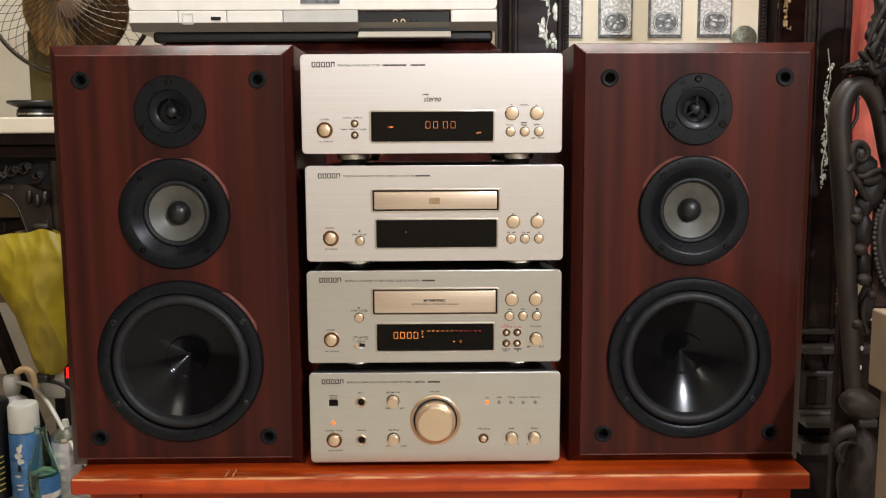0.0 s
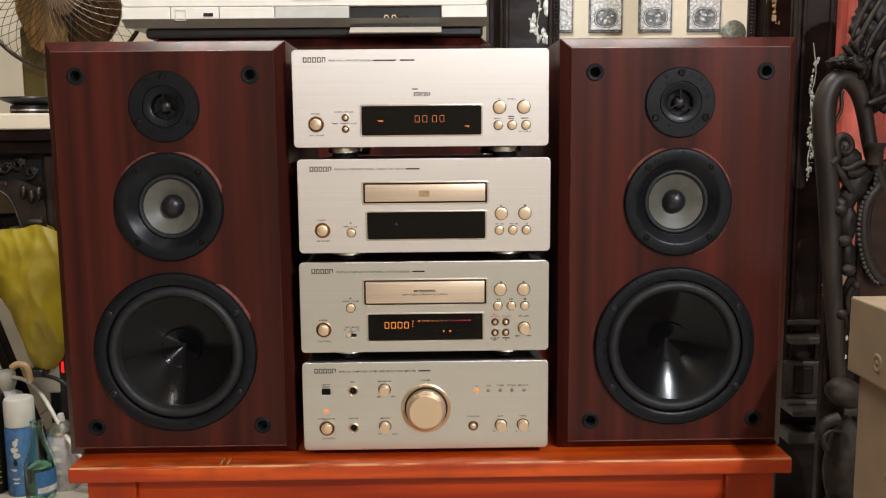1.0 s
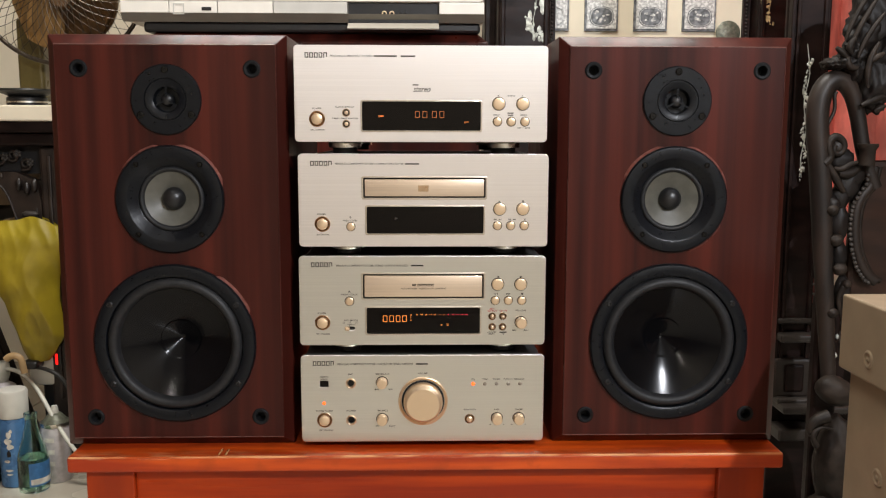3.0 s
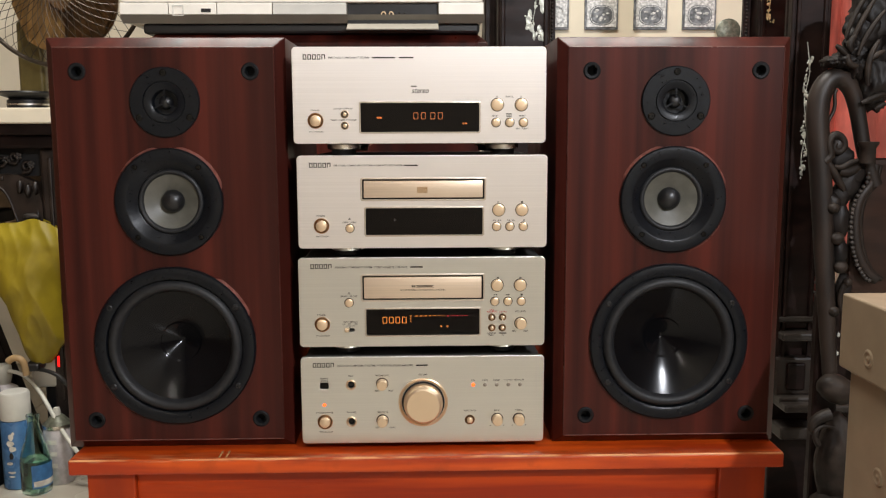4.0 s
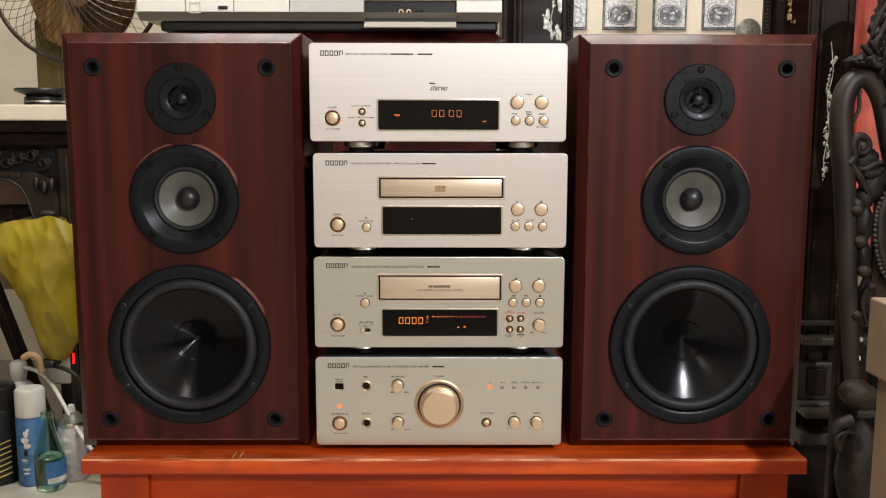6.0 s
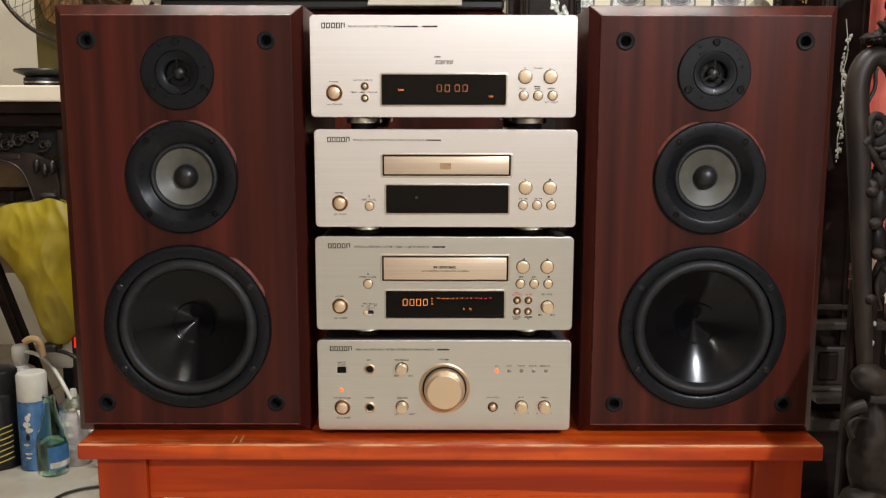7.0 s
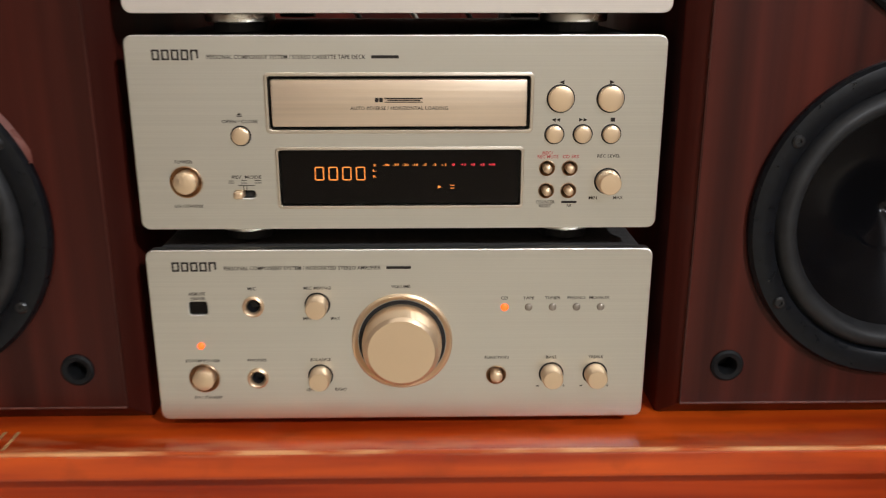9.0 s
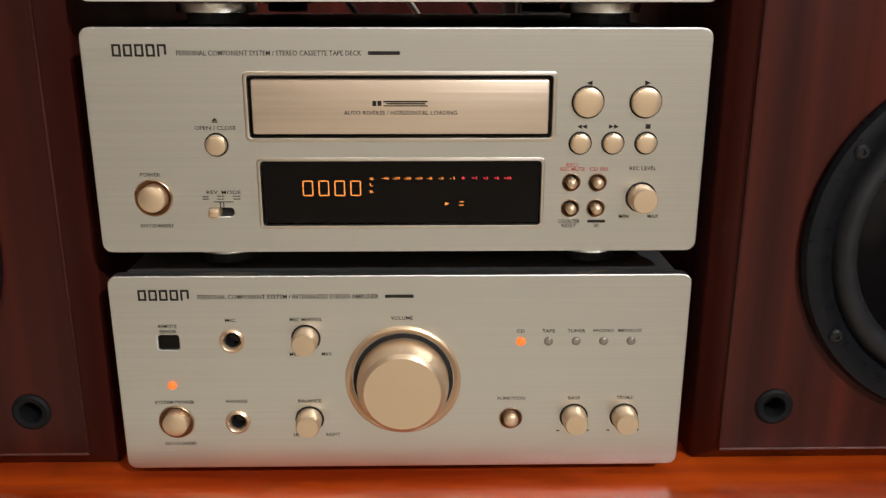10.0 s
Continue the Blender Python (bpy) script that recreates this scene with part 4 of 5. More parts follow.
def television():
    v = thing("television", (-0.220, 1.570, 0.942), "aged white television with an open socket flap on the cabinet", "television", size=1.28)
    part("plinth", rbox(-0.236, 0.258, 0.018, 0.33, 0, 0.015, 0.004), BLACK, v, "black plastic plinth")
    part("chassis", rbox(-0.262, 0.262, 0.012, 0.30, 0.015, 0.418, 0.004), VCR_WHITE, v)
    z0, z1 = 0.015, 0.0425
    # slanted foot of the front
    bm = bmesh.new()
    vs = [bm.verts.new(p) for p in ((-0.263, 0.013, z0 - 0.001), (0.263, 0.013, z0 - 0.001), (0.263, 0.0, z0 + 0.010), (-0.263, 0.0, z0 + 0.010), (-0.263, 0.014, z0 + 0.010), (0.263, 0.014, z0 + 0.010))]
    for f in ((0, 1, 2, 3), (3, 2, 5, 4), (0, 4, 5, 1), (0, 3, 4), (1, 5, 2)):
        bm.faces.new([vs[i] for i in f])
    part("lower_lip", bm, VCR_LIP, v, "grey lower lip with its shade in the colour")
    cuts = (-0.263, -0.193, -0.1235, -0.0435, 0.0640, 0.1965, 0.263)
    for i, (a, b) in enumerate(zip(cuts, cuts[1:])):
        if i == 4:
            continue
        part("front_key" if i == 3 else "front_flap", rbox(a + 0.0006, b - 0.0006, 0.0, 0.012, z0 + 0.0103, z1 - 0.0006, 0.0006), VCR_GREY if i == 3 else VCR_WHITE, v)
    part("screen_frame", sheet([outline(-0.263, 0.263, z1, 0.42, 0.008), outline(-0.225, 0.225, 0.100, 0.392, 0.02)], 0.0, 0.012, 0.001), VCR_WHITE, v)
    part("screen", rbox(-0.226, 0.226, 0.004, 0.0118, 0.099, 0.393, 0.002), SMOKED, v, "dark glass picture screen")
    part("type_plate", rbox(-0.018, 0.038, -0.0008, 0.001, 0.0515, 0.071, 0.0004), INK_GREY, v, "small dark plate, lettering unreadable")
    part("power_frame", sheet([outline(-0.187, -0.171, z0 + 0.008, z0 + 0.0235, 0.0006), outline(-0.1855, -0.1725, z0 + 0.0095, z0 + 0.022, 0.0004)], -0.0006, 0.001), VCR_GREY, v)
    part("small_window", rbox(-0.146, -0.132, -0.0005, 0.001, z0 + 0.0135, z0 + 0.0185), BLACK, v)
    cav = part("socket_bay", rbox(0.0646, 0.196, 0.008, 0.0119, z0 - 0.003, z1 - 0.001), BLACK, v, "dark bay behind the open flap")
    for x in (0.117, 0.128, 0.140, 0.147):
        part("socket", lathe([(0.0036, 0.001), (0.0036, -0.005), (0.0022, -0.005), (0.0022, 0.0)], 16, at=(x, 0.008, z0 + 0.0115)), GOLD if x < 0.135 else BLACK, cav)
    bm = rbox(0.0646, 0.1965, -0.026, 0.0, -0.0012, 0.0012, 0.0006)
    bmesh.ops.transform(bm, verts=bm.verts, matrix=pose(0, 0.004, z0 - 0.0035, 22, 0, 0))
    part("open_flap", bm, VCR_FLAP, v, "grey flap folded down")
    return v


bevelled_cabinet()
television()


# ---- right side: inlaid altar cabinet, chair, boxes ----
def sprig(parent, x, z0, z1, mat, seed, w, size, lean, y=0.0):
    """A climbing inlaid spray of small pearl pieces on an upright."""
    rnd = random.Random(seed)
    sp = tube([(x + lean * (q - z1) + 0.004 * math.sin(q * 60), y - 0.0012, q) for q in (z0 + (z1 + 0.02 - z0) * i / 12 for i in range(13))], 0.0009, mat, parent, "inlay_stem", label="pale mother-of-pearl sprig")
    n = int((z1 - z0) / 0.010)
    for i in range(n):
        zc = z0 + (z1 - z0) * i / n
        wob = 0.5 * w * math.sin(zc * 75 + seed) + lean * (zc - z1)
        for k in range(4):
            big = size * rnd.uniform(0.4, 1.0)
            blob((x + wob + rnd.uniform(-w, w) * 0.5, y - 0.0016, zc + rnd.uniform(-0.006, 0.006)), (big * rnd.uniform(0.5, 1.3), 0.0012, big * rnd.uniform(0.6, 2.0)), mat, sp, "inlay_piece", 1, 0.4, 2.0, rnd.uniform(0, 9))
    return sp


def altar_cabinet():
    c = thing("altar_cabinet", (0.72, 2.536, -0.151), "dark rosewood altar cabinet with mother-of-pearl inlay and cream picture panel", "cabinet", size=1.2)
    ox = 0.60
    part("carcass", rbox(0.16 - ox, 1.05 - ox, 0.08, 0.176, 0.20, 1.75, 0.004), DARKWOOD, c)
    part("base", rbox(0.13 - ox, 1.09 - ox, -0.03, 0.176, 0.126, 0.20, 0.006), DARKWOOD, c)
    panel = part("picture_panel", rbox(0.336 - ox, 0.812 - ox, 0.055, 0.079, 0.62, 1.60, 0.001), CREAM, c, "cream backing panel")
    for x0, x1, n in ((0.187, 0.318, "left"), (0.832, 0.925, "right")):
        p = part("post", rbox(x0 - ox, x1 - ox, 0.0, 0.08, 0.20, 1.70, 0.006), DARKWOOD, c)
        for xx in (x0 + 0.012, x1 - 0.012):
            part("moulding", rbox(xx - 0.006 - ox, xx + 0.006 - ox, -0.008, 0.001, 0.20, 1.70, 0.003), DARKWOOD, p)
    # beaded strips beside the panel
    for xb in (0.327, 0.820):
        bm = bmesh.new()
        for i in range(92):
            bmesh.ops.create_icosphere(bm, subdivisions=1, radius=0.0045, matrix=Matrix.Translation((xb - ox, 0.045, 0.80 + 0.0089 * i)))
        tagged(part("beading", bm, CARVED, c, "row of small carved beads", smooth=60), kind="stuff")
        part("bead_strip", rbox(xb - 0.009 - ox, xb + 0.009 - ox, 0.045, 0.08, 0.62, 1.62), DARKWOOD, c)
    # plaques with two ovals each
    for x0 in (0.2857, 0.410, 0.5345, 0.6582):
        if x0 < 0.3:
            a, b = 0.336, x0 + 0.0845
        else:
            a, b = x0, x0 + 0.0845
        pl = part("plaque", rbox(a - ox, b - ox, 0.047, 0.055, 1.011, 1.348, 0.001), INK_GREY, panel, "dark-edged plaque with pale pearl field")
        part("field", rbox(a + 0.005 * (a > 0.34) - ox, b - 0.005 - ox, 0.0445, 0.047, 1.017, 1.342), PLAQUE, pl)
        cx = x0 + 0.04225
        for zc in (1.046, 1.130, 1.214, 1.296):
            big = 1.0 if zc < 1.06 else 1.12
            for r, yy, m in ((1.0, 0.0435, INK_GREY), (0.93, 0.0430, PLAQUE), (0.87, 0.0425, INK_GREY)):
                pts = [(cx - ox + 0.031 * big * r * math.copysign(abs(math.cos(t)) ** 0.8, math.cos(t)), zc + 0.0245 * big * r * math.copysign(abs(math.sin(t)) ** 0.8, math.sin(t))) for t in (2 * math.pi * i / 28 for i in range(28))]
                pts = [(max(px, a + 0.002 - ox), pz) for px, pz in pts]
                part("oval", sheet([pts], yy, 0.0445), m, pl, "oval medallion")
            if x0 > 0.3:
                rnd = random.Random(int(cx * 999 + zc * 777))
                for k in range(9):
                    blob((cx - ox + rnd.uniform(-0.017, 0.017), 0.0425, zc + rnd.uniform(-0.012, 0.012)), (rnd.uniform(0.002, 0.006), 0.0010, rnd.uniform(0.002, 0.0045)), PLAQUE, pl, "pearl_chip", 1, 0.3, 2.0, k)
    sprig(c, 0.277 - ox, 0.985, 1.16, PEARL, 3, 0.026, 0.0065, 0.0)
    sprig(c, 0.857 - ox, 1.03, 1.16, PEARL_GOLD, 7, 0.022, 0.006, 0.0)
    # small round dish standing before the panel
    bm = lathe([(0.0, -0.004), (0.026, -0.003), (0.031, 0.0), (0.029, 0.003), (0.0, 0.002)], 28, at=(0.772 - ox, 0.036, 1.006))
    part("round_ornament", bm, AGED_METAL, c, "small scalloped round ornament", smooth=50)
    return c


altar_cabinet()


def inlaid_screen():
    c = thing("folding_screen", (0.72, 1.47, 0), "dark rosewood screen with a pearl sprig and moulded rails", "screen")
    part("backing", rbox(-0.066, -0.007, 0.02, 0.034, 0.0, 1.62, 0.004), DARKWOOD, c)
    part("base_board", rbox(-0.066, 0.075, 0.012, 0.030, 0.0, 0.43, 0.003), DARKWOOD, c)
    p = part("pilaster", rbox(-0.066, 0.005, 0.0, 0.02, 0.394, 1.60, 0.004), DARKWOOD, c)
    for x in (-0.065, -0.055, -0.007):
        part("moulding", rbox(x - 0.0035, x + 0.0035, -0.006, 0.001, 0.30, 1.60, 0.002), DARKWOOD, p)
    sprig(c, -0.0330, 0.6770, 0.8930, PEARL, 11, 0.0070, 0.0030, 0.009)
    # small fretwork slots that show the red lining
    for z0, z1 in ((0.5220, 0.5790), (0.4460, 0.4920)):
        lining = part("slot_lining", rbox(-0.0010, 0.0130, -0.0022, 0.001, z0, z1), RED_LINING, c, "dull red lining behind fretwork")
        for k in range(1, 3):
            zc = z0 + (z1 - z0) * k / 2.6
            part("slot_bar", rbox(-0.0040, 0.0160, -0.007, -0.002, zc - 0.002, zc + 0.002, 0.001), DUSTY, lining)
    part("rail", rbox(-0.066, 0.062, -0.010, 0.01, 0.4070, 0.4180, 0.004), RAIL, c, "dusty moulded rail")
    part("rail", rbox(-0.066, 0.062, -0.030, 0.01, 0.3770, 0.3920, 0.004), RAIL, c, "dusty moulded rail")
    part("rail", rbox(-0.066, 0.062, -0.030, 0.01, 0.2580, 0.2720, 0.004), RAIL, c, "dusty moulded rail")
    part("rail", rbox(-0.066, 0.062, -0.055, 0.01, 0.2500, 0.2640, 0.004), RAIL, c, "dusty moulded rail")
    part("rail", rbox(-0.066, 0.062, -0.040, 0.01, 0.1940, 0.2180, 0.004), RAIL, c, "dusty moulded rail")
    front = part("lower_panel", rbox(-0.070, 0.005, -0.012, 0.01, 0.2690, 0.3430, 0.005), CARVED, c)
    part("raised_field", rbox(-0.050, -0.015, -0.018, -0.011, 0.2810, 0.3330, 0.004), DARKWOOD, front)
    return c


inlaid_screen()


def red_hanging():
    bm = bmesh.new()
    nx, nz = 60, 2
    vs = [[bm.verts.new((0.98 + 0.80 * i / nx, 2.20 + 0.018 * math.sin(i * 0.9) + 0.008 * math.sin(i * 2.3), 0.42 + 1.5 * k / nz)) for i in range(nx + 1)] for k in range(nz + 1)]
    for k in range(nz):
        for i in range(nx):
            bm.faces.new((vs[k][i], vs[k][i + 1], vs[k + 1][i + 1], vs[k + 1][i]))
    bmesh.ops.solidify(bm, geom=bm.faces[:], thickness=0.004)
    h = thing("red_curtain", (0, 0, 0), "red cloth hanging in folds from a rod behind the carved chair", "curtain")
    part("cloth", bm, RED_CLOTH, h, smooth=60)
    tube([(0.94, 2.20, 1.925), (1.84, 2.20, 1.925)], 0.012, DARKWOOD, h, "rod", smooth_path=False)
    for x in (1.36, 1.80):
        part("bracket", rbox(x - 0.01, x + 0.01, 2.19, YB, 1.915, 1.935, 0.002), DARKWOOD, h)
    return h


red_hanging()


def carved_chair():
    c = thing("carved_chair", (0.72, 1.30, 0), "dark carved wooden chair with scrolled arm and beaded back", "chair")
    # upright that rises, loops over and drops into the back
    tube([(-0.044, 0.000, 0.347), (-0.053, 0.000, 0.434), (-0.061, 0.000, 0.510), (-0.069, 0.000, 0.593), (-0.076, 0.000, 0.667), (-0.082, 0.000, 0.722), (-0.089, 0.000, 0.771), (-0.089, 0.000, 0.807), (-0.079, 0.000, 0.834), (-0.060, 0.000, 0.844), (-0.041, 0.000, 0.833), (-0.028, 0.000, 0.805), (-0.018, 0.000, 0.758), (-0.008, 0.000, 0.713), (0.011, 0.000, 0.669)], 0.0165, CHAIR_WOOD, c, "scrolled_arm", res=6, depth_res=5,
         taper=lambda f: 0.72 + 0.38 * math.sin(math.pi * min(1, f * 1.2)))
    tube([(-0.047, 0.000, 0.443), (-0.053, 0.000, 0.528), (-0.061, 0.000, 0.603), (-0.067, 0.000, 0.667), (-0.071, 0.000, 0.713), (-0.073, 0.000, 0.747)], 0.0042, CHAIR_WOOD, c, "arm_ridge", res=4)
    tube([(-0.076, -0.004, 0.758), (-0.073, -0.004, 0.774), (-0.065, -0.004, 0.783), (-0.062, -0.004, 0.803), (-0.066, -0.004, 0.817), (-0.062, -0.004, 0.822)], 0.0030, CHAIR_WOOD, c, "inner_rib", res=4)
    # scroll at the foot of the loop
    tube([(-0.080, -0.012, 0.708), (-0.073, -0.012, 0.713), (-0.068, -0.012, 0.720), (-0.074, -0.012, 0.731), (-0.073, -0.012, 0.745), (-0.063, -0.012, 0.753), (-0.052, -0.012, 0.747), (-0.047, -0.012, 0.735), (-0.052, -0.012, 0.724), (-0.062, -0.012, 0.723), (-0.067, -0.012, 0.732), (-0.062, -0.012, 0.738)], 0.0062, CHAIR_DUST, c, "scroll", res=6, depth_res=4, taper=lambda f: 1.25 - 0.5 * f)
    blob((-0.056, -0.006, 0.734), (0.014, 0.010, 0.014), CHAIR_WOOD, c, "scroll_eye", 3, 0.06, 2.0, 1.0)
    for pts, r in (([(-0.064, -0.014, 0.702), (-0.053, -0.014, 0.697), (-0.043, -0.014, 0.704), (-0.034, -0.014, 0.710), (-0.023, -0.014, 0.710)], 0.0034), ([(-0.073, -0.012, 0.708), (-0.063, -0.012, 0.691), (-0.053, -0.012, 0.675), (-0.044, -0.012, 0.663)], 0.0050), ([(-0.053, -0.010, 0.693), (-0.041, -0.010, 0.690), (-0.031, -0.010, 0.693), (-0.022, -0.010, 0.702)], 0.0066)):
        tube(pts, r, CHAIR_DUST, c, "carved_leaf", res=4, depth_res=3, taper=lambda f: 0.5 + 1.0 * math.sin(math.pi * (0.12 + 0.8 * f)))
    for at, sx, sz, k in (((-0.032, 0.000, 0.672), 0.020, 0.024, 1.0), ((-0.027, 0.000, 0.690), 0.022, 0.020, 2.0), ((-0.045, 0.000, 0.713), 0.020, 0.020, 3.0), ((-0.059, -0.006, 0.642), 0.012, 0.016, 4.0), ((-0.043, 0.000, 0.612), 0.016, 0.030, 5.0), ((-0.045, 0.000, 0.654), 0.016, 0.020, 6.0), ((-0.041, 0.000, 0.558), 0.013, 0.026, 7.0), ((-0.031, 0.000, 0.496), 0.014, 0.030, 8.0)):
        blob(at, (sx, 0.012, sz), CHAIR_DARK, c, "pierced_carving", 3, 0.22, 2.4, k)
    for at, r in (((-0.062, -0.016, 0.634), 0.0085), ((-0.052, -0.012, 0.585), 0.0105), ((-0.043, -0.012, 0.538), 0.0105), ((-0.030, -0.012, 0.513), 0.0070), ((-0.050, -0.012, 0.465), 0.0085)):
        blob(at, (r * 1.1, r, r), CHAIR_DUST, c, "carved_boss", 3, 0.12, 2.5, r * 900)
    tube([(-0.028, -0.010, 0.517), (-0.037, -0.010, 0.506), (-0.043, -0.010, 0.488), (-0.038, -0.010, 0.468), (-0.031, -0.010, 0.450)], 0.0050, CHAIR_DUST, c, "carved_stem", res=4, taper=lambda f: 1.2 - 0.6 * f)
    # oval back with a carved and beaded border
    oval = [(-0.001, 0.000, 0.709), (-0.004, 0.000, 0.690), (-0.006, 0.000, 0.675), (-0.016, 0.000, 0.661), (-0.024, 0.000, 0.646), (-0.027, 0.000, 0.632), (-0.028, 0.000, 0.619), (-0.028, 0.000, 0.603), (-0.026, 0.000, 0.586), (-0.023, 0.000, 0.569), (-0.019, 0.000, 0.555), (-0.014, 0.000, 0.541), (-0.006, 0.000, 0.528), (0.002, 0.000, 0.518), (0.013, 0.000, 0.512)]
    edge = [(0.008, -0.002, 0.703), (0.005, -0.002, 0.685), (0.003, -0.002, 0.669), (-0.007, -0.002, 0.661), (-0.015, -0.002, 0.646), (-0.018, -0.002, 0.633), (-0.019, -0.002, 0.619), (-0.019, -0.002, 0.603), (-0.017, -0.002, 0.587), (-0.014, -0.002, 0.569), (-0.010, -0.002, 0.559), (-0.005, -0.002, 0.545), (0.003, -0.002, 0.532), (0.011, -0.002, 0.522), (0.022, -0.002, 0.516)]
    tube(edge, 0.0085, CHAIR_WOOD, c, "oval_border", res=5, depth_res=3)
    tube([(x + 0.010, y + 0.002, z) for x, y, z in edge], 0.0045, CHAIR_DUST, c, "inner_border", res=5)
    for i in range(len(oval) - 1):
        for k in range(2):
            q = Vector(oval[i]).lerp(Vector(oval[i + 1]), k / 2)
            blob(q + Vector((0, -0.008, 0)), (0.0040, 0.0036, 0.0040), DUSTY, c, "bead", 1, 0.1, 2.0, i)
    part("back_panel", rbox(-0.020, 0.240, 0.008, 0.022, 0.486, 0.713, 0.010), PANEL_BROWN, c, "plain brown back panel")
    # turned post cap beside the crest
    part("turned_post", lathe([(0.0, 0.0), (0.016, 0.0), (0.016, -0.004), (0.012, -0.010), (0.012, -0.034), (0.0, -0.034)], 24, "z", (-0.014, -0.020, 0.740)), CHAIR_DUST, c, smooth=40)
    # crest of feathered carving
    for at, sx, sz, k in (((-0.001, 0.000, 0.944), 0.040, 0.055, 1.0), ((-0.021, 0.000, 0.913), 0.030, 0.036, 2.0), ((0.026, 0.000, 0.883), 0.045, 0.070, 3.0), ((-0.037, 0.000, 0.881), 0.022, 0.022, 4.0), ((-0.002, 0.000, 0.834), 0.026, 0.045, 5.0), ((-0.054, 0.000, 0.867), 0.020, 0.014, 6.0), ((-0.073, 0.000, 0.865), 0.012, 0.009, 7.0), ((-0.033, 0.000, 0.856), 0.018, 0.020, 8.0)):
        blob(at, (sx, 0.024, sz), CHAIR_DARK, c, "crest_carving", 4, 0.30, 2.4, k * 3.7)
    for i, pts in enumerate(([(-0.024, -0.020, 0.974), (-0.042, -0.020, 0.950), (-0.055, -0.020, 0.922), (-0.060, -0.020, 0.900)], [(-0.014, -0.024, 0.967), (-0.031, -0.024, 0.941), (-0.045, -0.024, 0.913), (-0.053, -0.024, 0.891)], [(-0.004, -0.026, 0.941), (-0.020, -0.026, 0.922), (-0.035, -0.026, 0.898), (-0.042, -0.026, 0.873)],
                             [(-0.047, -0.026, 0.903), (-0.056, -0.026, 0.896), (-0.059, -0.026, 0.885), (-0.051, -0.026, 0.879)], [(-0.073, -0.018, 0.889), (-0.065, -0.018, 0.884), (-0.059, -0.018, 0.876), (-0.048, -0.018, 0.872)], [(-0.054, -0.022, 0.874), (-0.059, -0.022, 0.865), (-0.051, -0.022, 0.855), (-0.039, -0.022, 0.858)],
                             [(-0.010, -0.026, 0.896), (-0.023, -0.026, 0.879), (-0.028, -0.026, 0.854), (-0.023, -0.026, 0.827)], [(-0.002, -0.028, 0.879), (-0.015, -0.028, 0.875), (-0.021, -0.028, 0.867)], [(-0.030, -0.022, 0.800), (-0.015, -0.022, 0.806), (-0.004, -0.022, 0.815), (0.007, -0.022, 0.813)], [(-0.009, -0.022, 0.790), (0.000, -0.022, 0.797), (0.008, -0.022, 0.799)])):
        tube(pts, 0.0036 if i < 3 else 0.0048, CHAIR_DUST, c, "feather_rib" if i < 3 else "crest_curl", res=4, depth_res=3, taper=lambda f: 0.6 + 0.8 * math.sin(math.pi * f))
    # seat, legs
    x0 = -0.020
    part("seat", rbox(x0 + 0.16, x0 + 0.44, 0.0, 0.40, 0.335, 0.372, 0.008), DARKWOOD, c)
    for dy in (0.0, 0.35):
        for xx in ((x0 + 0.39,) if dy < 0.1 else (x0 + 0.17, x0 + 0.39)):
            part("leg", rbox(xx, xx + 0.045, dy, dy + 0.045, 0.0, 0.34, 0.006), DARKWOOD, c)
    part("back_post", rbox(-0.065, -0.023, 0.010, 0.034, 0.0, 0.491, 0.006), DARKWOOD, c)
    for at in ((-0.030, 0.008, 0.421), (-0.031, 0.008, 0.389), (-0.032, 0.008, 0.369)):
        blob(at, (0.0034, 0.003, 0.0052), PEARL, c, "pearl_inlay", 1, 0.2, 2.0, at[2] * 30)
    # carved knee and claw foot
    lean = lambda p: Vector((p.x - 0.25 * p.z, p.y, p.z))
    blob((-0.037, -0.012, 0.334), (0.032, 0.024, 0.026), CHAIR_DUST, c, "carved_knee", 4, 0.08, 1.4, 1.0, fn=lean)
    blob((-0.034, -0.015, 0.216), (0.038, 0.030, 0.078), CHAIR_DUST, c, "carved_shin", 5, 0.08, 1.5, 3.0, fn=lambda p: Vector((p.x * (1.0 - 0.25 * p.z) + 0.10, p.y, p.z)))
    tube([(-0.055, -0.030, 0.297), (-0.072, -0.030, 0.293), (-0.084, -0.030, 0.282), (-0.084, -0.030, 0.267), (-0.074, -0.030, 0.265)], 0.0085, CHAIR_DUST, c, "carved_curl", res=5, depth_res=4, taper=lambda f: 1.3 - 0.6 * f)
    tube([(-0.075, -0.038, 0.248), (-0.085, -0.038, 0.264), (-0.080, -0.038, 0.275), (-0.066, -0.038, 0.283), (-0.050, -0.038, 0.277)], 0.0040, CHAIR_DUST, c, "toe_ridge", res=5, taper=lambda f: 1.3 - 0.8 * f)
    blob((-0.032, -0.020, 0.125), (0.044, 0.040, 0.040), CHAIR_DUST, c, "claw_foot", 4, 0.15, 2.0, 8.0)
    return c


carved_chair()


def dark_plinth():
    p = thing("low_plinth", (0.62, 1.62, 0), "low dark wooden plinth on the floor before the altar cabinet", "plinth")
    part("body", rbox(-0.03, 0.30, -0.24, -0.17, 0, 0.035, 0.006), DARKWOOD, p)
    part("lid", rbox(-0.04, 0.31, -0.25, -0.16, 0.035, 0.047, 0.004), CARVED, p)
    return p


dark_plinth()


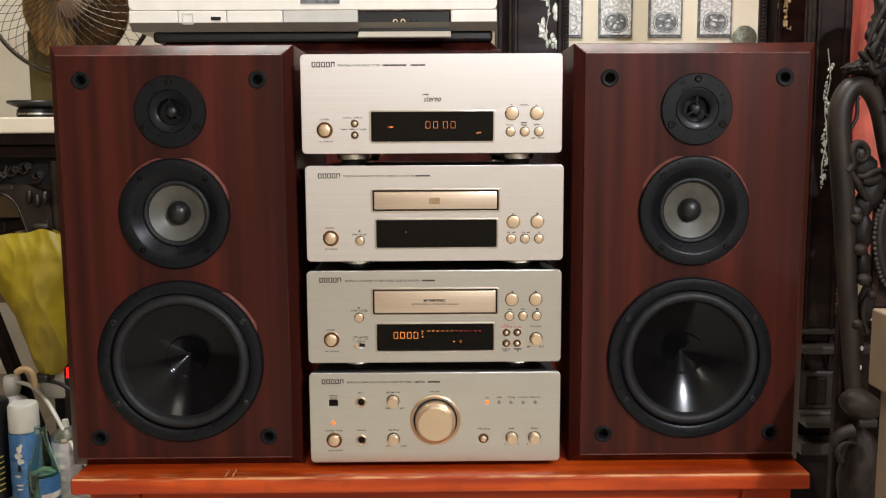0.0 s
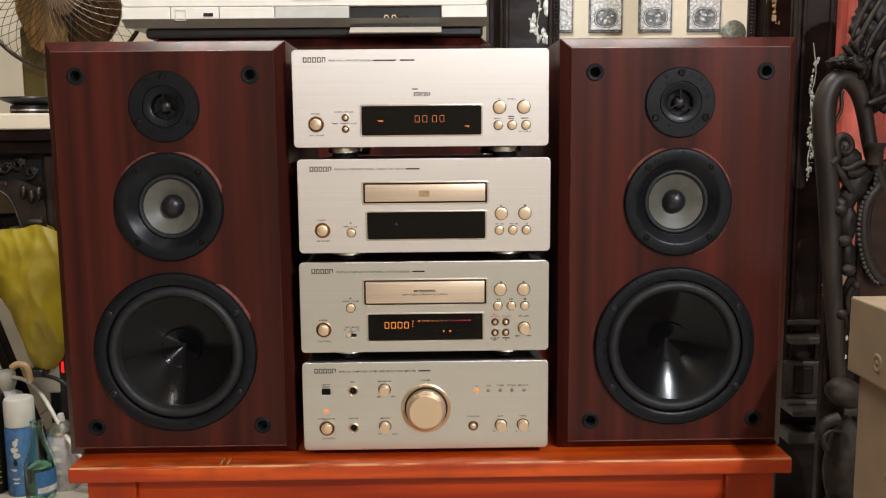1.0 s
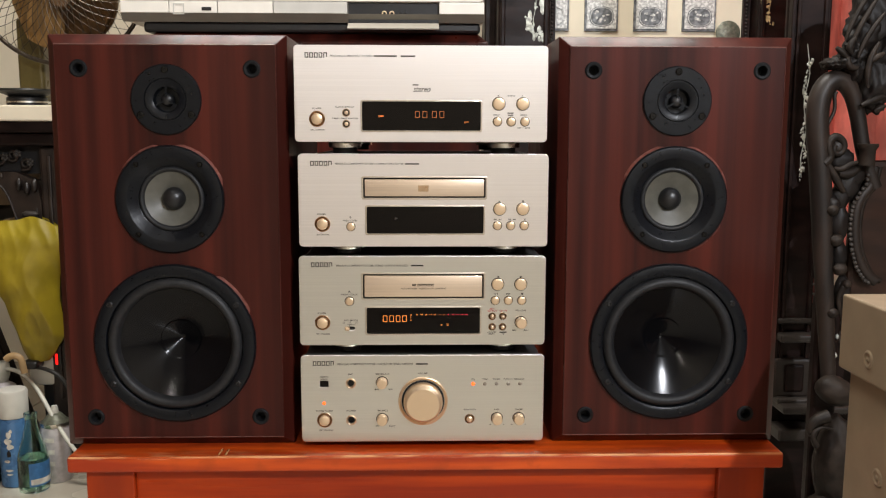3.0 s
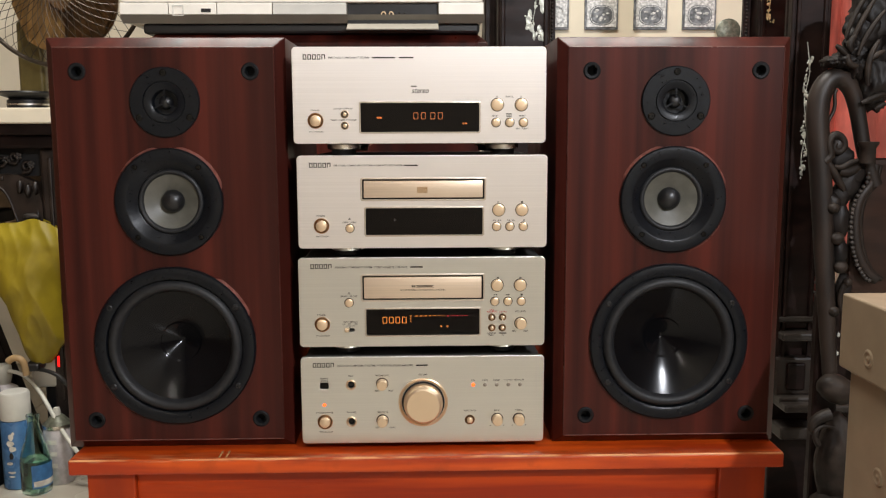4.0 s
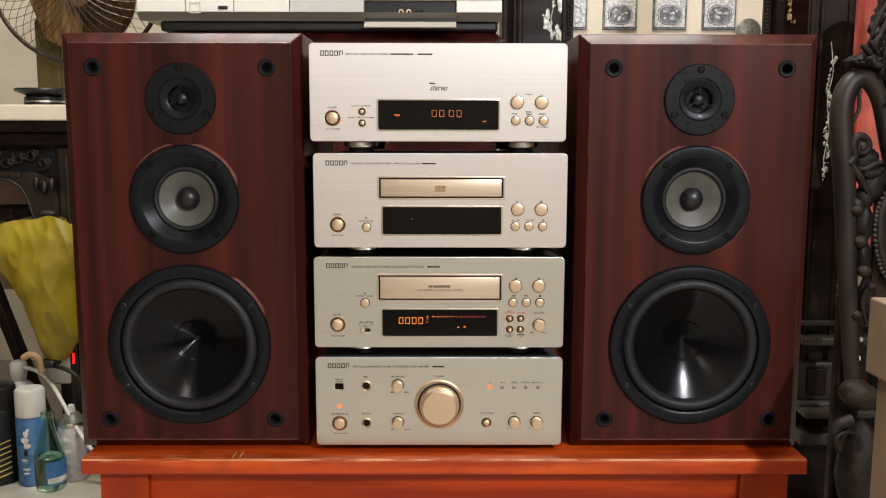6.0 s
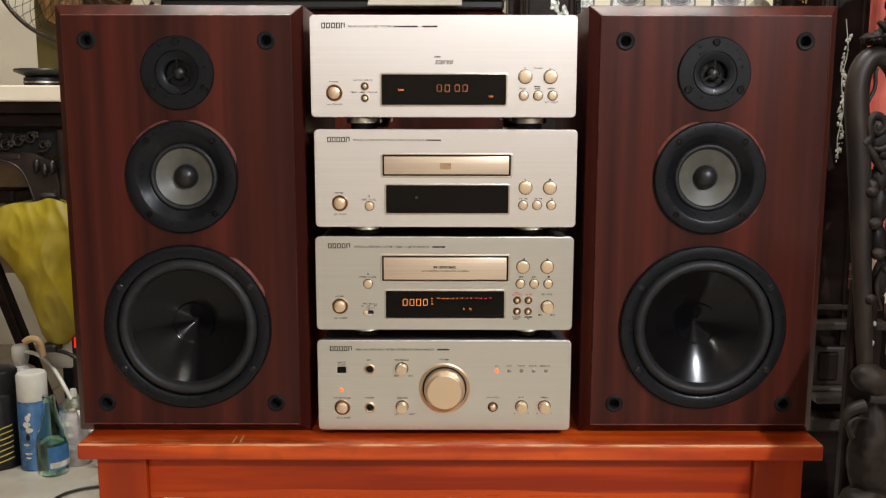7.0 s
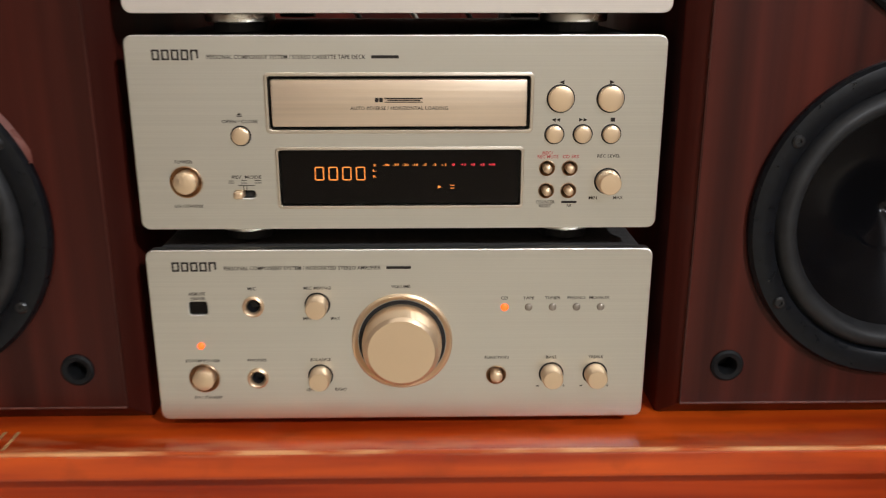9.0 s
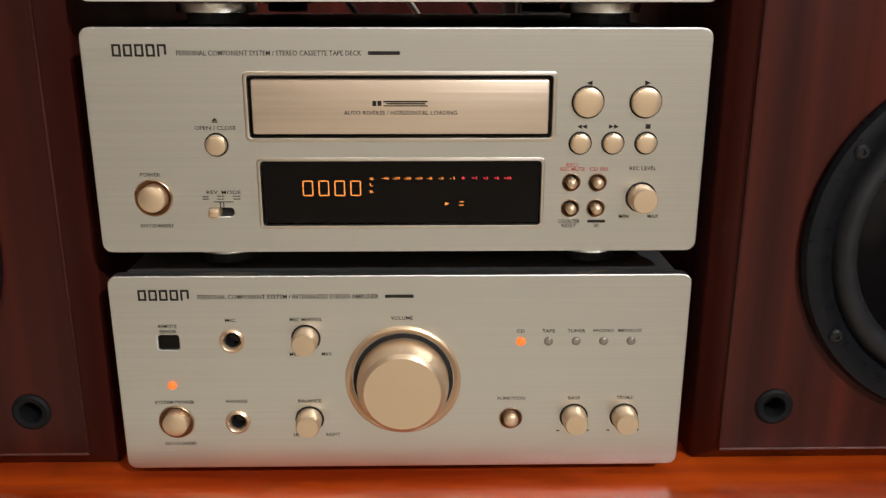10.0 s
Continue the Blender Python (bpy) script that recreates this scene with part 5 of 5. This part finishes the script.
def beige_box(z0, z1, lid, inset, group="stacked beige boxes"):
    b = thing("storage_box", (0.497, 0.566, z0), "beige-grey storage box with round dents, stacked by the table", "box", group)
    x0, x1, y0, y1 = -0.098 + inset, 0.133, -0.166, 0.149 - inset
    h = z1 - z0
    body = part("body", rbox(x0, x1, y0, y1, 0, h, 0.0022, 3), BEIGE, b)
    for yy in (0.0944 if lid else 0.0803, -0.04):
        zc = h - 0.084 if not lid else h - 0.050
        bm = lathe([(0.0088, 0.0002), (0.0076, -0.0009), (0.0065, -0.0014), (0.0055, -0.0010), (0.0038, -0.0003), (0.0025, -0.0003), (0.0018, -0.0012), (0, -0.0014)], 24, "x", (x0, yy, zc))
        part("dent", bm, BEIGE, body, "round pressed dent with a raised rim", smooth=60)
    return b


beige_box(0.0, 0.403, False, 0.012)
beige_box(0.403, 0.534, False, 0.008)
beige_box(0.534, 0.605, True, 0.0)


# ---- left side ----
def altar_table():
    t = thing("carved_side_table", (-1.008, 1.774, 0.0756), "dark carved wooden side table against the wall", "table", size=0.9)
    part("tabletop", rbox(-0.55, 0.36, 0.0, 0.55, 0.753, 0.780, 0.005), DARKWOOD, t)
    part("moulding", rbox(-0.54, 0.35, 0.012, 0.54, 0.722, 0.753, 0.008), DARKWOOD, t)
    rnd = random.Random(9)
    # added sheet: paints the shade on the wall beneath the tabletop
    part("shade_board", rbox(-0.53, 0.26, 0.44, 0.452, 0.30, 0.72), SHADE_TAN, t, "added tan sheet standing in for the dim wall under the table")
    part("frieze_back", rbox(-0.53, 0.20, 0.060, 0.066, 0.655, 0.722), GAP, t)
    # pierced frieze of curled tendrils and small flowers
    for i in range(24):
        x = -0.51 + 0.0295 * i
        zc = 0.690 + 0.012 * math.sin(i * 2.1)
        loop = [(x + 0.016 * (1 - 0.06 * k) * math.cos(k * 0.75 + i), 0.048, zc + 0.017 * (1 - 0.06 * k) * math.sin(k * 0.75 + i)) for k in range(11)]
        tube(loop, 0.0042, CARVED, t, "frieze_tendril", res=3, taper=lambda f: 1.2 - 0.6 * f)
        for k in range(5):
            a = 2 * math.pi * k / 5 + i
            blob((x + 0.013 + 0.006 * math.cos(a), 0.044, zc + 0.004 + 0.006 * math.sin(a)), (0.0045, 0.004, 0.0045), DUSTY, t, "frieze_petal", 1, 0.2, 2.0, i + k)
    part("frieze_rail", rbox(-0.53, 0.12, 0.03, 0.06, 0.645, 0.658, 0.004), CARVED, t)
    # bracket that sweeps from the frieze into the leg
    bm = bmesh.new()
    inner = [(0.02, 0.646), (0.075, 0.646), (0.108, 0.634), (0.128, 0.610), (0.140, 0.570), (0.150, 0.530), (0.172, 0.496), (0.196, 0.47)]
    outer = [(0.02, 0.660), (0.085, 0.662), (0.150, 0.660), (0.196, 0.640), (0.206, 0.590), (0.206, 0.550), (0.206, 0.510), (0.206, 0.47)]
    rows = [[bm.verts.new((x, y, z)) for x, z in line] for line, y in ((inner, 0.034), (inner, 0.060), (outer, 0.060), (outer, 0.034))]
    for p, q in zip(rows, rows[1:] + rows[:1]):
        for k in range(7):
            bm.faces.new((p[k], p[k + 1], q[k + 1], q[k]))
    bmesh.ops.recalc_face_normals(bm, faces=bm.faces)
    part("bracket", bm, CARVED, t)
    tube([(x, 0.032, z) for x, z in inner], 0.0030, CARVED, t, "bracket_moulding", res=4)
    for k, (x, z) in enumerate(((0.158, 0.632), (0.176, 0.622), (0.194, 0.628))):
        blob((x, 0.030, z), (0.008, 0.009, 0.017), CARVED, t, "carved_leaf", 2, 0.2, 2.0, k * 2.0)
    blob((0.180, 0.030, 0.560), (0.020, 0.008, 0.008), DUSTY, t, "carved_scroll", 3, 0.2, 2.0, 4.0)
    for x in (-0.50, 0.205):
        for y in (0.034, 0.46):
            part("leg", rbox(x, x + 0.060, y, y + 0.055, -0.084, 0.722, 0.008), CARVED, t)
            part("leg_bead", rbox(x + 0.020, x + 0.030, y - 0.006, y + 0.002, 0.10, 0.700, 0.003), CARVED, t)
    return t


altar_table()


def tray_box():
    t = thing("cream_tray", (-0.99, 1.765, 0.7776), "cream painted board lying on the carved side table", "board", size=0.9)
    part("board", rbox(-0.50, 0.36, 0.0, 0.40, 0.0, 0.037, 0.004), CREAM, t)
    return t


tray_box()


def loose_driver():
    d = thing("loose_driver", (-0.866, 1.864, 0.8109), "black loudspeaker driver lying face up on the cream board", "speaker driver", size=0.9)
    part("magnet", lathe([(0, 0), (0.044, 0), (0.046, 0.002), (0.046, 0.020), (0.040, 0.024), (0, 0.024)], 36, "z"), BLACK, d, smooth=40)
    part("plate", lathe([(0.0, 0.008), (0.047, 0.008), (0.047, 0.012), (0.0, 0.012)], 36, "z"), STEEL, d, "bright steel plate", smooth=40)
    part("basket", lathe([(0.040, 0.024), (0.066, 0.034), (0.068, 0.037), (0.066, 0.041), (0.050, 0.041), (0, 0.036)], 36, "z"), BLACK, d, smooth=40)
    return d


loose_driver()


def pedestal_fan():
    f = thing("pedestal_fan", (-0.856, 2.062, 0.8109), "old brown fan with a wire guard on the cream board", "fan", size=0.9)
    part("base", lathe([(0, 0), (0.05, 0), (0.05, 0.012), (0.044, 0.02), (0, 0.022)], 32, "z", (-0.071, 0.045, 0)), OLIVE, f, smooth=40)
    part("column", rbox(-0.138, -0.068, 0.020, 0.080, 0.015, 0.24, 0.010, 3), OLIVE, f, "olive-brown column")
    zc, r, zm = 0.341, 0.226, 0.292
    part("motor", lathe([(0, 0.10), (0.07, 0.09), (0.10, 0.05), (0.130, 0.02), (0.135, 0.0), (0.130, -0.006), (0.08, -0.012), (0, -0.012)], 48, at=(0.012, 0.0, zm)), FAN_BROWN, f, "brown motor shroud", smooth=40)
    part("hub", lathe([(0.036, -0.01), (0.036, -0.035), (0.03, -0.045), (0, -0.048)], 32, at=(0.012, 0.0, zm)), FAN_BROWN, f, smooth=40)
    for k in range(3):
        bm = bmesh.new()
        n = 10
        a, b = [], []
        for i in range(n + 1):
            t = i / n
            rr = 0.03 + 0.104 * t
            wd = 0.095 * math.sin(math.pi * (0.15 + 0.72 * t)) + 0.015
            a.append(bm.verts.new((rr, -0.030 - 0.015 * t, wd)))
            b.append(bm.verts.new((rr * 0.96, -0.014, -wd)))
        for i in range(n):
            bm.faces.new((a[i], a[i + 1], b[i + 1], b[i]))
        bmesh.ops.solidify(bm, geom=bm.faces[:], thickness=0.002)
        bmesh.ops.transform(bm, verts=bm.verts, matrix=Matrix.Translation((0.012, 0, zm)) @ pose(0, 0, 0, 0, 30 + 120 * k, 0))
        part("blade", bm, FAN_TAN if k == 1 else FAN_BROWN, f, "brown translucent fan blade", smooth=60)
    # guard wires
    ring = [(0.005 + r * math.cos(2 * math.pi * i / 40), -0.03, zc + r * math.sin(2 * math.pi * i / 40)) for i in range(40)]
    tube(ring, 0.006, WIRE, f, "guard_ring", cyclic=True, res=2)
    bm = bmesh.new()
    for s in (-1, 1):
        for i in range(48):
            a0 = 2 * math.pi * i / 48
            last = None
            for k in range(9):
                t = k / 8
                a = a0 + s * 0.55 * (1 - t)
                rr = 0.045 + (r - 0.045) * t
                p = Vector((0.005 + rr * math.cos(a), -0.03 - s * -0.055 * math.sqrt(max(0, 1 - t * t)) if s < 0 else -0.03 - 0.055 * math.sqrt(max(0, 1 - t * t)), zc + rr * math.sin(a)))
                n = Vector((math.cos(a), 0, math.sin(a)))
                side = Vector((-math.sin(a), 0, math.cos(a))) * 0.0010
                quad = [bm.verts.new(p + side), bm.verts.new(p - side * 0.5 + Vector((0, -0.0009, 0))), bm.verts.new(p - side * 0.5 + Vector((0, 0.0009, 0)))]
                if last:
                    for j in range(3):
                        bm.faces.new((last[j], last[(j + 1) % 3], quad[(j + 1) % 3], quad[j]))
                last = quad
    tagged(part("guard", bm, WIRE, f, "spiral wire guard"), kind="stuff")
    return f


pedestal_fan()


def yellow_bag():
    b = thing("yellow_bag", (-0.803, 1.80, 0.245), "crumpled yellow plastic bag hanging by the wall", "bag")
    bm = bmesh.new()
    nu, nv = 64, 72
    grid = []

    def smooth_step(a, b, x):
        f = min(1, max(0, (x - a) / (b - a)))
        return f * f * (3 - 2 * f)

    for side in (-1, 1):
        rows = []
        for j in range(nv + 1):
            v = j / nv
            z = 0.012 + 0.312 * v
            if v < 0.45:
                xl = -0.062 - 0.040 * (v / 0.45) ** 0.8
            else:
                xl = -0.102 - 0.065 * min(1, (v - 0.45) / 0.30)
            xr = -0.018 + 0.036 * min(1, v * 5) + 0.006 * math.sin(v * 9)
            row = []
            for i in range(nu + 1):
                u = i / nu
                x = xl + (xr - xl) * u
                thick = 0.035 * math.sin(math.pi * u) ** 0.6 * (0.25 + 0.75 * math.sin(math.pi * min(1, 0.08 + 0.9 * v))) * (0.35 + 0.65 * smooth_step(-0.135, -0.075, x))
                q = Vector((x * 14, side * 3, z * 7))
                fold = 0.022 * abs(noise.noise(Vector((x * 16 + z * 5, 1.0, z * 2.5)))) + 0.008 * noise.noise(Vector((x * 26 - z * 9, 4.0, z * 6))) + 0.003 * (1 - abs(noise.noise(Vector((x * 30 + z * 11, 7.0, z * 13 - x * 8))) * 2.2)) + 0.0006 * (1 - abs(noise.noise(Vector((x * 70 - z * 30, 2.0, z * 40))) * 2.2))
                zz = z + 0.016 * noise.noise(Vector((x * 16, 0, 9))) * v - 0.03 * v * (u - 0.6) ** 2 * 4 * 0.4
                row.append(bm.verts.new((x, side * thick - fold * (1 if side < 0 else 0.3), zz)))
            rows.append(row)
        grid.append(rows)
    for rows in grid:
        for j in range(nv):
            for i in range(nu):
                bm.faces.new((rows[j][i], rows[j][i + 1], rows[j + 1][i + 1], rows[j + 1][i]))
    bmesh.ops.remove_doubles(bm, verts=bm.verts, dist=0.0004)
    bmesh.ops.recalc_face_normals(bm, faces=bm.faces)
    part("sack", bm, YELLOW, b, smooth=50)
    tube([(-0.03, 0.0, 0.30), (-0.03, 0.0, 0.36), (-0.03, 0.03, 0.405), (-0.03, 0.06, 0.46)], 0.002, CABLE, b, "cord", res=4)
    return b


yellow_bag()


def slanting_stool():
    s = thing("folding_stool", (-0.98, 1.90, 0), "dark wooden folding stool leaning by the wall", "stool")
    for a, b in (((-0.10, 0.0, 0.57), (0.085, 0.0, 0.0)), ((-0.02, 0.05, 0.57), (0.11, 0.05, 0.16))):
        d = Vector(b) - Vector(a)
        bm = rbox(-0.018, 0.018, -0.012, 0.012, 0, d.length, 0.004)
        bmesh.ops.transform(bm, verts=bm.verts, matrix=Matrix.Translation(a) @ d.to_track_quat("Z", "Y").to_matrix().to_4x4())
        part("leg", bm, DARKWOOD, s)
    part("seat", rbox(-0.14, 0.02, -0.02, 0.08, 0.555, 0.585, 0.006), DARKWOOD, s)
    return s


slanting_stool()


def black_crate():
    c = thing("black_crate", (-0.72, 1.88, 0), "low black crate standing on the floor", "crate")
    part("body", rbox(-0.13, 0.14, -0.06, 0.010, 0, 0.197, 0.006), BLACK, c)
    return c


def power_strip():
    s = thing("power_strip", (-0.743, 1.81, 0.197), "white power strip with a lit red switch on the crate", "power strip")
    part("housing", rbox(-0.128, 0.13, -0.005, 0.06, 0, 0.076, 0.006, 3), WHITE_CAP, s)
    part("switch", rbox(-0.068, -0.055, -0.010, 0.0, 0.048, 0.072, 0.002), LED_RED, s, "lit red rocker switch")
    part("plug", rbox(-0.128, -0.092, -0.045, -0.005, 0.046, 0.064, 0.007, 3), BLACK, s, "black plug")
    tube([(-0.10, -0.03, 0.048), (-0.06, -0.05, 0.050), (-0.03, -0.05, 0.025), (-0.01, -0.04, -0.03), (0.0, -0.075, -0.11)], 0.0045, CABLE, s, "cord", res=4)
    tube([(-0.158, -0.045, 0.070), (-0.150, -0.045, 0.078), (-0.136, -0.045, 0.080), (-0.124, -0.045, 0.072), (-0.122, -0.045, 0.055), (-0.120, -0.045, 0.040)], 0.0075, TAN, s, "tan_clamp", res=4)
    return s


black_crate()
power_strip()


def floor_crate():
    c = thing("plastic_crate", (-0.22, 1.30, 0), "black plastic crate on the floor behind the table", "crate")
    part("body", rbox(-0.205, 0.215, 0.0, 0.26, 0, 0.118, 0.008, 3), BLACK, c)
    part("rim", rbox(-0.212, 0.222, -0.007, 0.267, 0.104, 0.124, 0.005, 3), BLACK, c)
    for k in range(9):
        part("rib", rbox(-0.185 + 0.046 * k, -0.175 + 0.046 * k, -0.005, 0.002, 0.012, 0.104, 0.002), BLACK, c)
    return c


floor_crate()


def spray_can(name, x, y, r, h, body, cap, label, cap_h, stripes=False, bars_mat=None):
    c = thing(name, (x, y, 0), label, "spray can")
    part("body", lathe([(0, 0), (r - 0.003, 0), (r, 0.003), (r, h - cap_h - 0.004), (r - 0.003, h - cap_h), (0, h - cap_h)], 36, "z"), body, c, smooth=40)
    part("cap", lathe([(r - 0.002, h - cap_h), (r - 0.001, h - cap_h + 0.001), (r - 0.001, h - 0.006), (r - 0.004, h - 0.001), (r - 0.008, h), (0, h)], 36, "z"), cap, c, smooth=40)
    if stripes:
        for k in range(7):
            bm = lathe([(r + 0.0004, 0.014 + 0.012 * k), (r + 0.0004, 0.0165 + 0.012 * k)], 12, "z", a0=255, a1=330)
            for v in bm.verts:
                v.co.z += 0.10 * (v.co.x / r) * 0.12
            part("stripe", bm, STRIPE, c, "thin yellow stripe")
    if bars_mat:
        for k, (a, zc, w, hgt) in enumerate(((272, 0.118, 20, 0.012), (268, 0.104, 30, 0.010), (276, 0.092, 26, 0.010), (270, 0.076, 16, 0.012), (280, 0.126, 12, 0.006), (262, 0.060, 24, 0.005), (268, 0.040, 30, 0.004), (268, 0.031, 24, 0.003))):
            bm = bmesh.new()
            ring = []
            for i in range(18):
                t = 2 * math.pi * i / 18
                q = radians(a + w / 2 * math.cos(t))
                ring.append(bm.verts.new(((r + 0.0005) * math.cos(q), (r + 0.0005) * math.sin(q), zc + hgt * (0.62 + 0.10 * math.sin(3 * t + k)) * math.sin(t))))
            bm.faces.new(ring)
            part("label_patch", bm, bars_mat if k != 3 else PRINT, c, "pale printed patch" if k != 3 else "")
    return c


spray_can("spray_can", -0.878, 1.735, 0.0315, 0.211, CAN_BLUE, WHITE_CAP, "blue spray can with a white cap on the floor", 0.060, bars_mat=LABEL_WHITE)
spray_can("spray_can", -0.955, 1.745, 0.040, 0.215, BLACK, BLACK, "black spray can with thin yellow stripes on the floor", 0.05, stripes=True)


def grey_can():
    c = thing("aerosol_tin", (-0.800, 1.757, 0), "grey printed aerosol tin without its cap on the floor", "spray can")
    r = 0.030
    part("body", lathe([(0, 0), (r - 0.002, 0), (r, 0.003), (r, 0.126), (r - 0.001, 0.129), (0, 0.129)], 36, "z"), CAN_GREY, c, smooth=40)
    part("shoulder", lathe([(r - 0.001, 0.129), (r - 0.004, 0.134), (0.016, 0.146), (0.012, 0.150), (0, 0.150)], 36, "z"), AGED_METAL, c, "bare metal shoulder", smooth=50)
    part("collar", lathe([(r + 0.0008, 0.124), (r + 0.0014, 0.128), (r + 0.0008, 0.132)], 36, "z"), STEEL, c, smooth=40)
    part("nozzle", lathe([(0.008, 0.146), (0.008, 0.158), (0.006, 0.166), (0, 0.167)], 20, "z"), WHITE_CAP, c, smooth=40)
    for k in range(3):
        part("label_bar", lathe([(r + 0.0004, 0.04 + 0.026 * k), (r + 0.0004, 0.050 + 0.026 * k)], 10, "z", a0=240, a1=285), LABEL_WHITE, c)
    return c


def glass_bottle():
    b = thing("glass_bottle", (-0.825, 1.697, 0), "green-tinted glass bottle with a blue label on the floor", "bottle")
    prof = [(0.0, 0.002), (0.024, 0.0), (0.030, 0.004), (0.031, 0.012), (0.031, 0.072), (0.028, 0.088), (0.019, 0.118), (0.0125, 0.145), (0.0120, 0.160), (0.0135, 0.162), (0.0135, 0.170), (0.011, 0.171),
            (0.0095, 0.168), (0.0095, 0.146), (0.016, 0.118), (0.0255, 0.088), (0.0285, 0.072), (0.0285, 0.013), (0.024, 0.006), (0.0, 0.006)]
    part("glass", lathe(prof, 40, "z"), BOTTLE, b, smooth=50).visible_shadow = False
    part("liquid", lathe([(0, 0.0065), (0.0235, 0.0066), (0.0282, 0.0135), (0.0282, 0.074), (0, 0.0742)], 40, "z"), WATER, b, "teal liquid half filling the bottle", smooth=50).visible_shadow = False
    part("label", lathe([(0.0314, 0.018), (0.0316, 0.020), (0.0316, 0.066), (0.0314, 0.068)], 18, "z", a0=278, a1=390), LABEL_BLUE, b, "blue paper label", smooth=50)
    part("label_band", lathe([(0.0318, 0.022), (0.0318, 0.034)], 18, "z", a0=284, a1=384), LABEL_WHITE, b)
    return b


def pump_bottle():
    p = thing("pump_bottle", (-0.945, 1.83, 0), "grey pump bottle with a pale hose on the floor", "bottle")
    part("body", lathe([(0, 0), (0.030, 0), (0.033, 0.004), (0.033, 0.175), (0.028, 0.19), (0.012, 0.200), (0, 0.200)], 32, "z"), CAN_GREY, p, smooth=40)
    part("head", lathe([(0.013, 0.199), (0.015, 0.205), (0.018, 0.215), (0.018, 0.238), (0.014, 0.244), (0, 0.245)], 28, "z"), HOSE, p, smooth=40)
    tube([(0.012, -0.005, 0.230), (0.05, -0.02, 0.232), (0.09, -0.045, 0.212), (0.125, -0.07, 0.172), (0.16, -0.095, 0.125), (0.197, -0.115, 0.085), (0.23, -0.12, 0.045)], 0.0045, HOSE, p, "hose", res=5)
    return p


grey_can()
glass_bottle()
pump_bottle()



# ---- floor clutter ----
def floor_cable(pts, r, label, mat=CABLE, name="power_cable"):
    t = thing(name, (pts[0][0], pts[0][1], 0), label, "cable")
    tube([(x - pts[0][0], y - pts[0][1], z) for x, y, z in pts], r, mat, t, "cord", res=6)
    return t


floor_cable([(-0.60, 1.62, 0.005), (-0.68, 1.63, 0.005), (-0.745, 1.61, 0.005), (-0.775, 1.55, 0.005), (-0.73, 1.49, 0.005), (-0.66, 1.49, 0.006), (-0.56, 1.55, 0.005), (-0.48, 1.54, 0.005)], 0.0030, "black cable looped on the floor tiles")
floor_cable([(-0.62, 1.66, 0.004), (-0.70, 1.64, 0.004), (-0.66, 1.52, 0.010), (-0.61, 1.47, 0.004), (-0.60, 1.40, 0.004), (-0.52, 1.42, 0.004)], 0.0035, "thin black cable lying on the floor tiles")
floor_cable([(-0.40, 1.10, 0.004), (-0.385, 1.16, 0.10), (-0.375, 1.19, 0.22), (-0.37, 1.205, 0.30), (-0.37, 1.205, 0.39)], 0.005, "black cable hanging behind the table")


for k, (x, mat, label) in enumerate(((-0.055, CABLE, "thin black audio cable hanging behind the stack"), (-0.012, WHITE_CAP, "thin white audio cable hanging behind the stack"), (0.030, CABLE, "thin black audio cable hanging behind the stack"))):
    t = thing("audio_cable", (x, 1.048, TOP), label, "cable", "audio cables behind the stack")
    tube([(0.02, 0.0, 0.30), (0.0, 0.012, 0.275), (-0.02, 0.016, 0.24), (0.015, 0.012, 0.205), (0.03, 0.014, 0.175), (-0.01, 0.016, 0.13), (0.0, 0.008, 0.06), (0.02, 0.006, 0.0022), (0.06, 0.008, 0.0022)], 0.0022, mat, t, "cord", res=6)


def soft_bag(name, loc, size, mat, label, seed, rough):
    b = thing(name, loc, label, "bag")

    def shape(p):
        q = p.copy()
        q.z = max(q.z, -0.92)
        pinch = 1.0 - 0.25 * max(0, q.z)
        f = 0.10 * noise.noise(Vector((math.atan2(q.y, q.x) * 3.0, q.z * 1.5, seed)))
        return Vector((q.x * (pinch + f), q.y * (pinch + f), q.z))
    blob((0, 0, size[2] * 0.92), size, mat, b, "sack", 5, rough, 2.6, seed, fn=shape)
    blob((0.01, 0.0, size[2] * 1.86), (size[0] * 0.20, size[1] * 0.20, size[2] * 0.16), mat, b, "knot", 4, 0.4, 2.6, seed + 3)
    return b


soft_bag("red_bag", (0.118, 1.085, 0), (0.148, 0.110, 0.128), RED_FILM, "crumpled red plastic bag on the floor under the table", 2.0, 0.22)
soft_bag("white_bag", (-0.495, 1.34, 0), (0.060, 0.05, 0.055), WHITE_FILM, "crumpled white plastic bag on the floor behind the table", 5.0, 0.3)

# ---- floor tiles ----
tile_mesh = None
floor = tagged(new("floor"), "white veined marble-look floor tiles with thin joints", kind="structure")
for i in range(11):
    for j in range(14):
        if tile_mesh is None:
            ob = part("tile", rbox(0.0012, 0.3988, 0.0012, 0.3988, -0.009, 0.0, 0.001, 1), MARBLE, floor)
            tile_mesh = ob.data
        else:
            ob = new("tile", tile_mesh)
            ob.parent = floor
        ob.location = (XL - 0.13 + 0.4 * i, YF - 0.05 + 0.4 * j, 0)
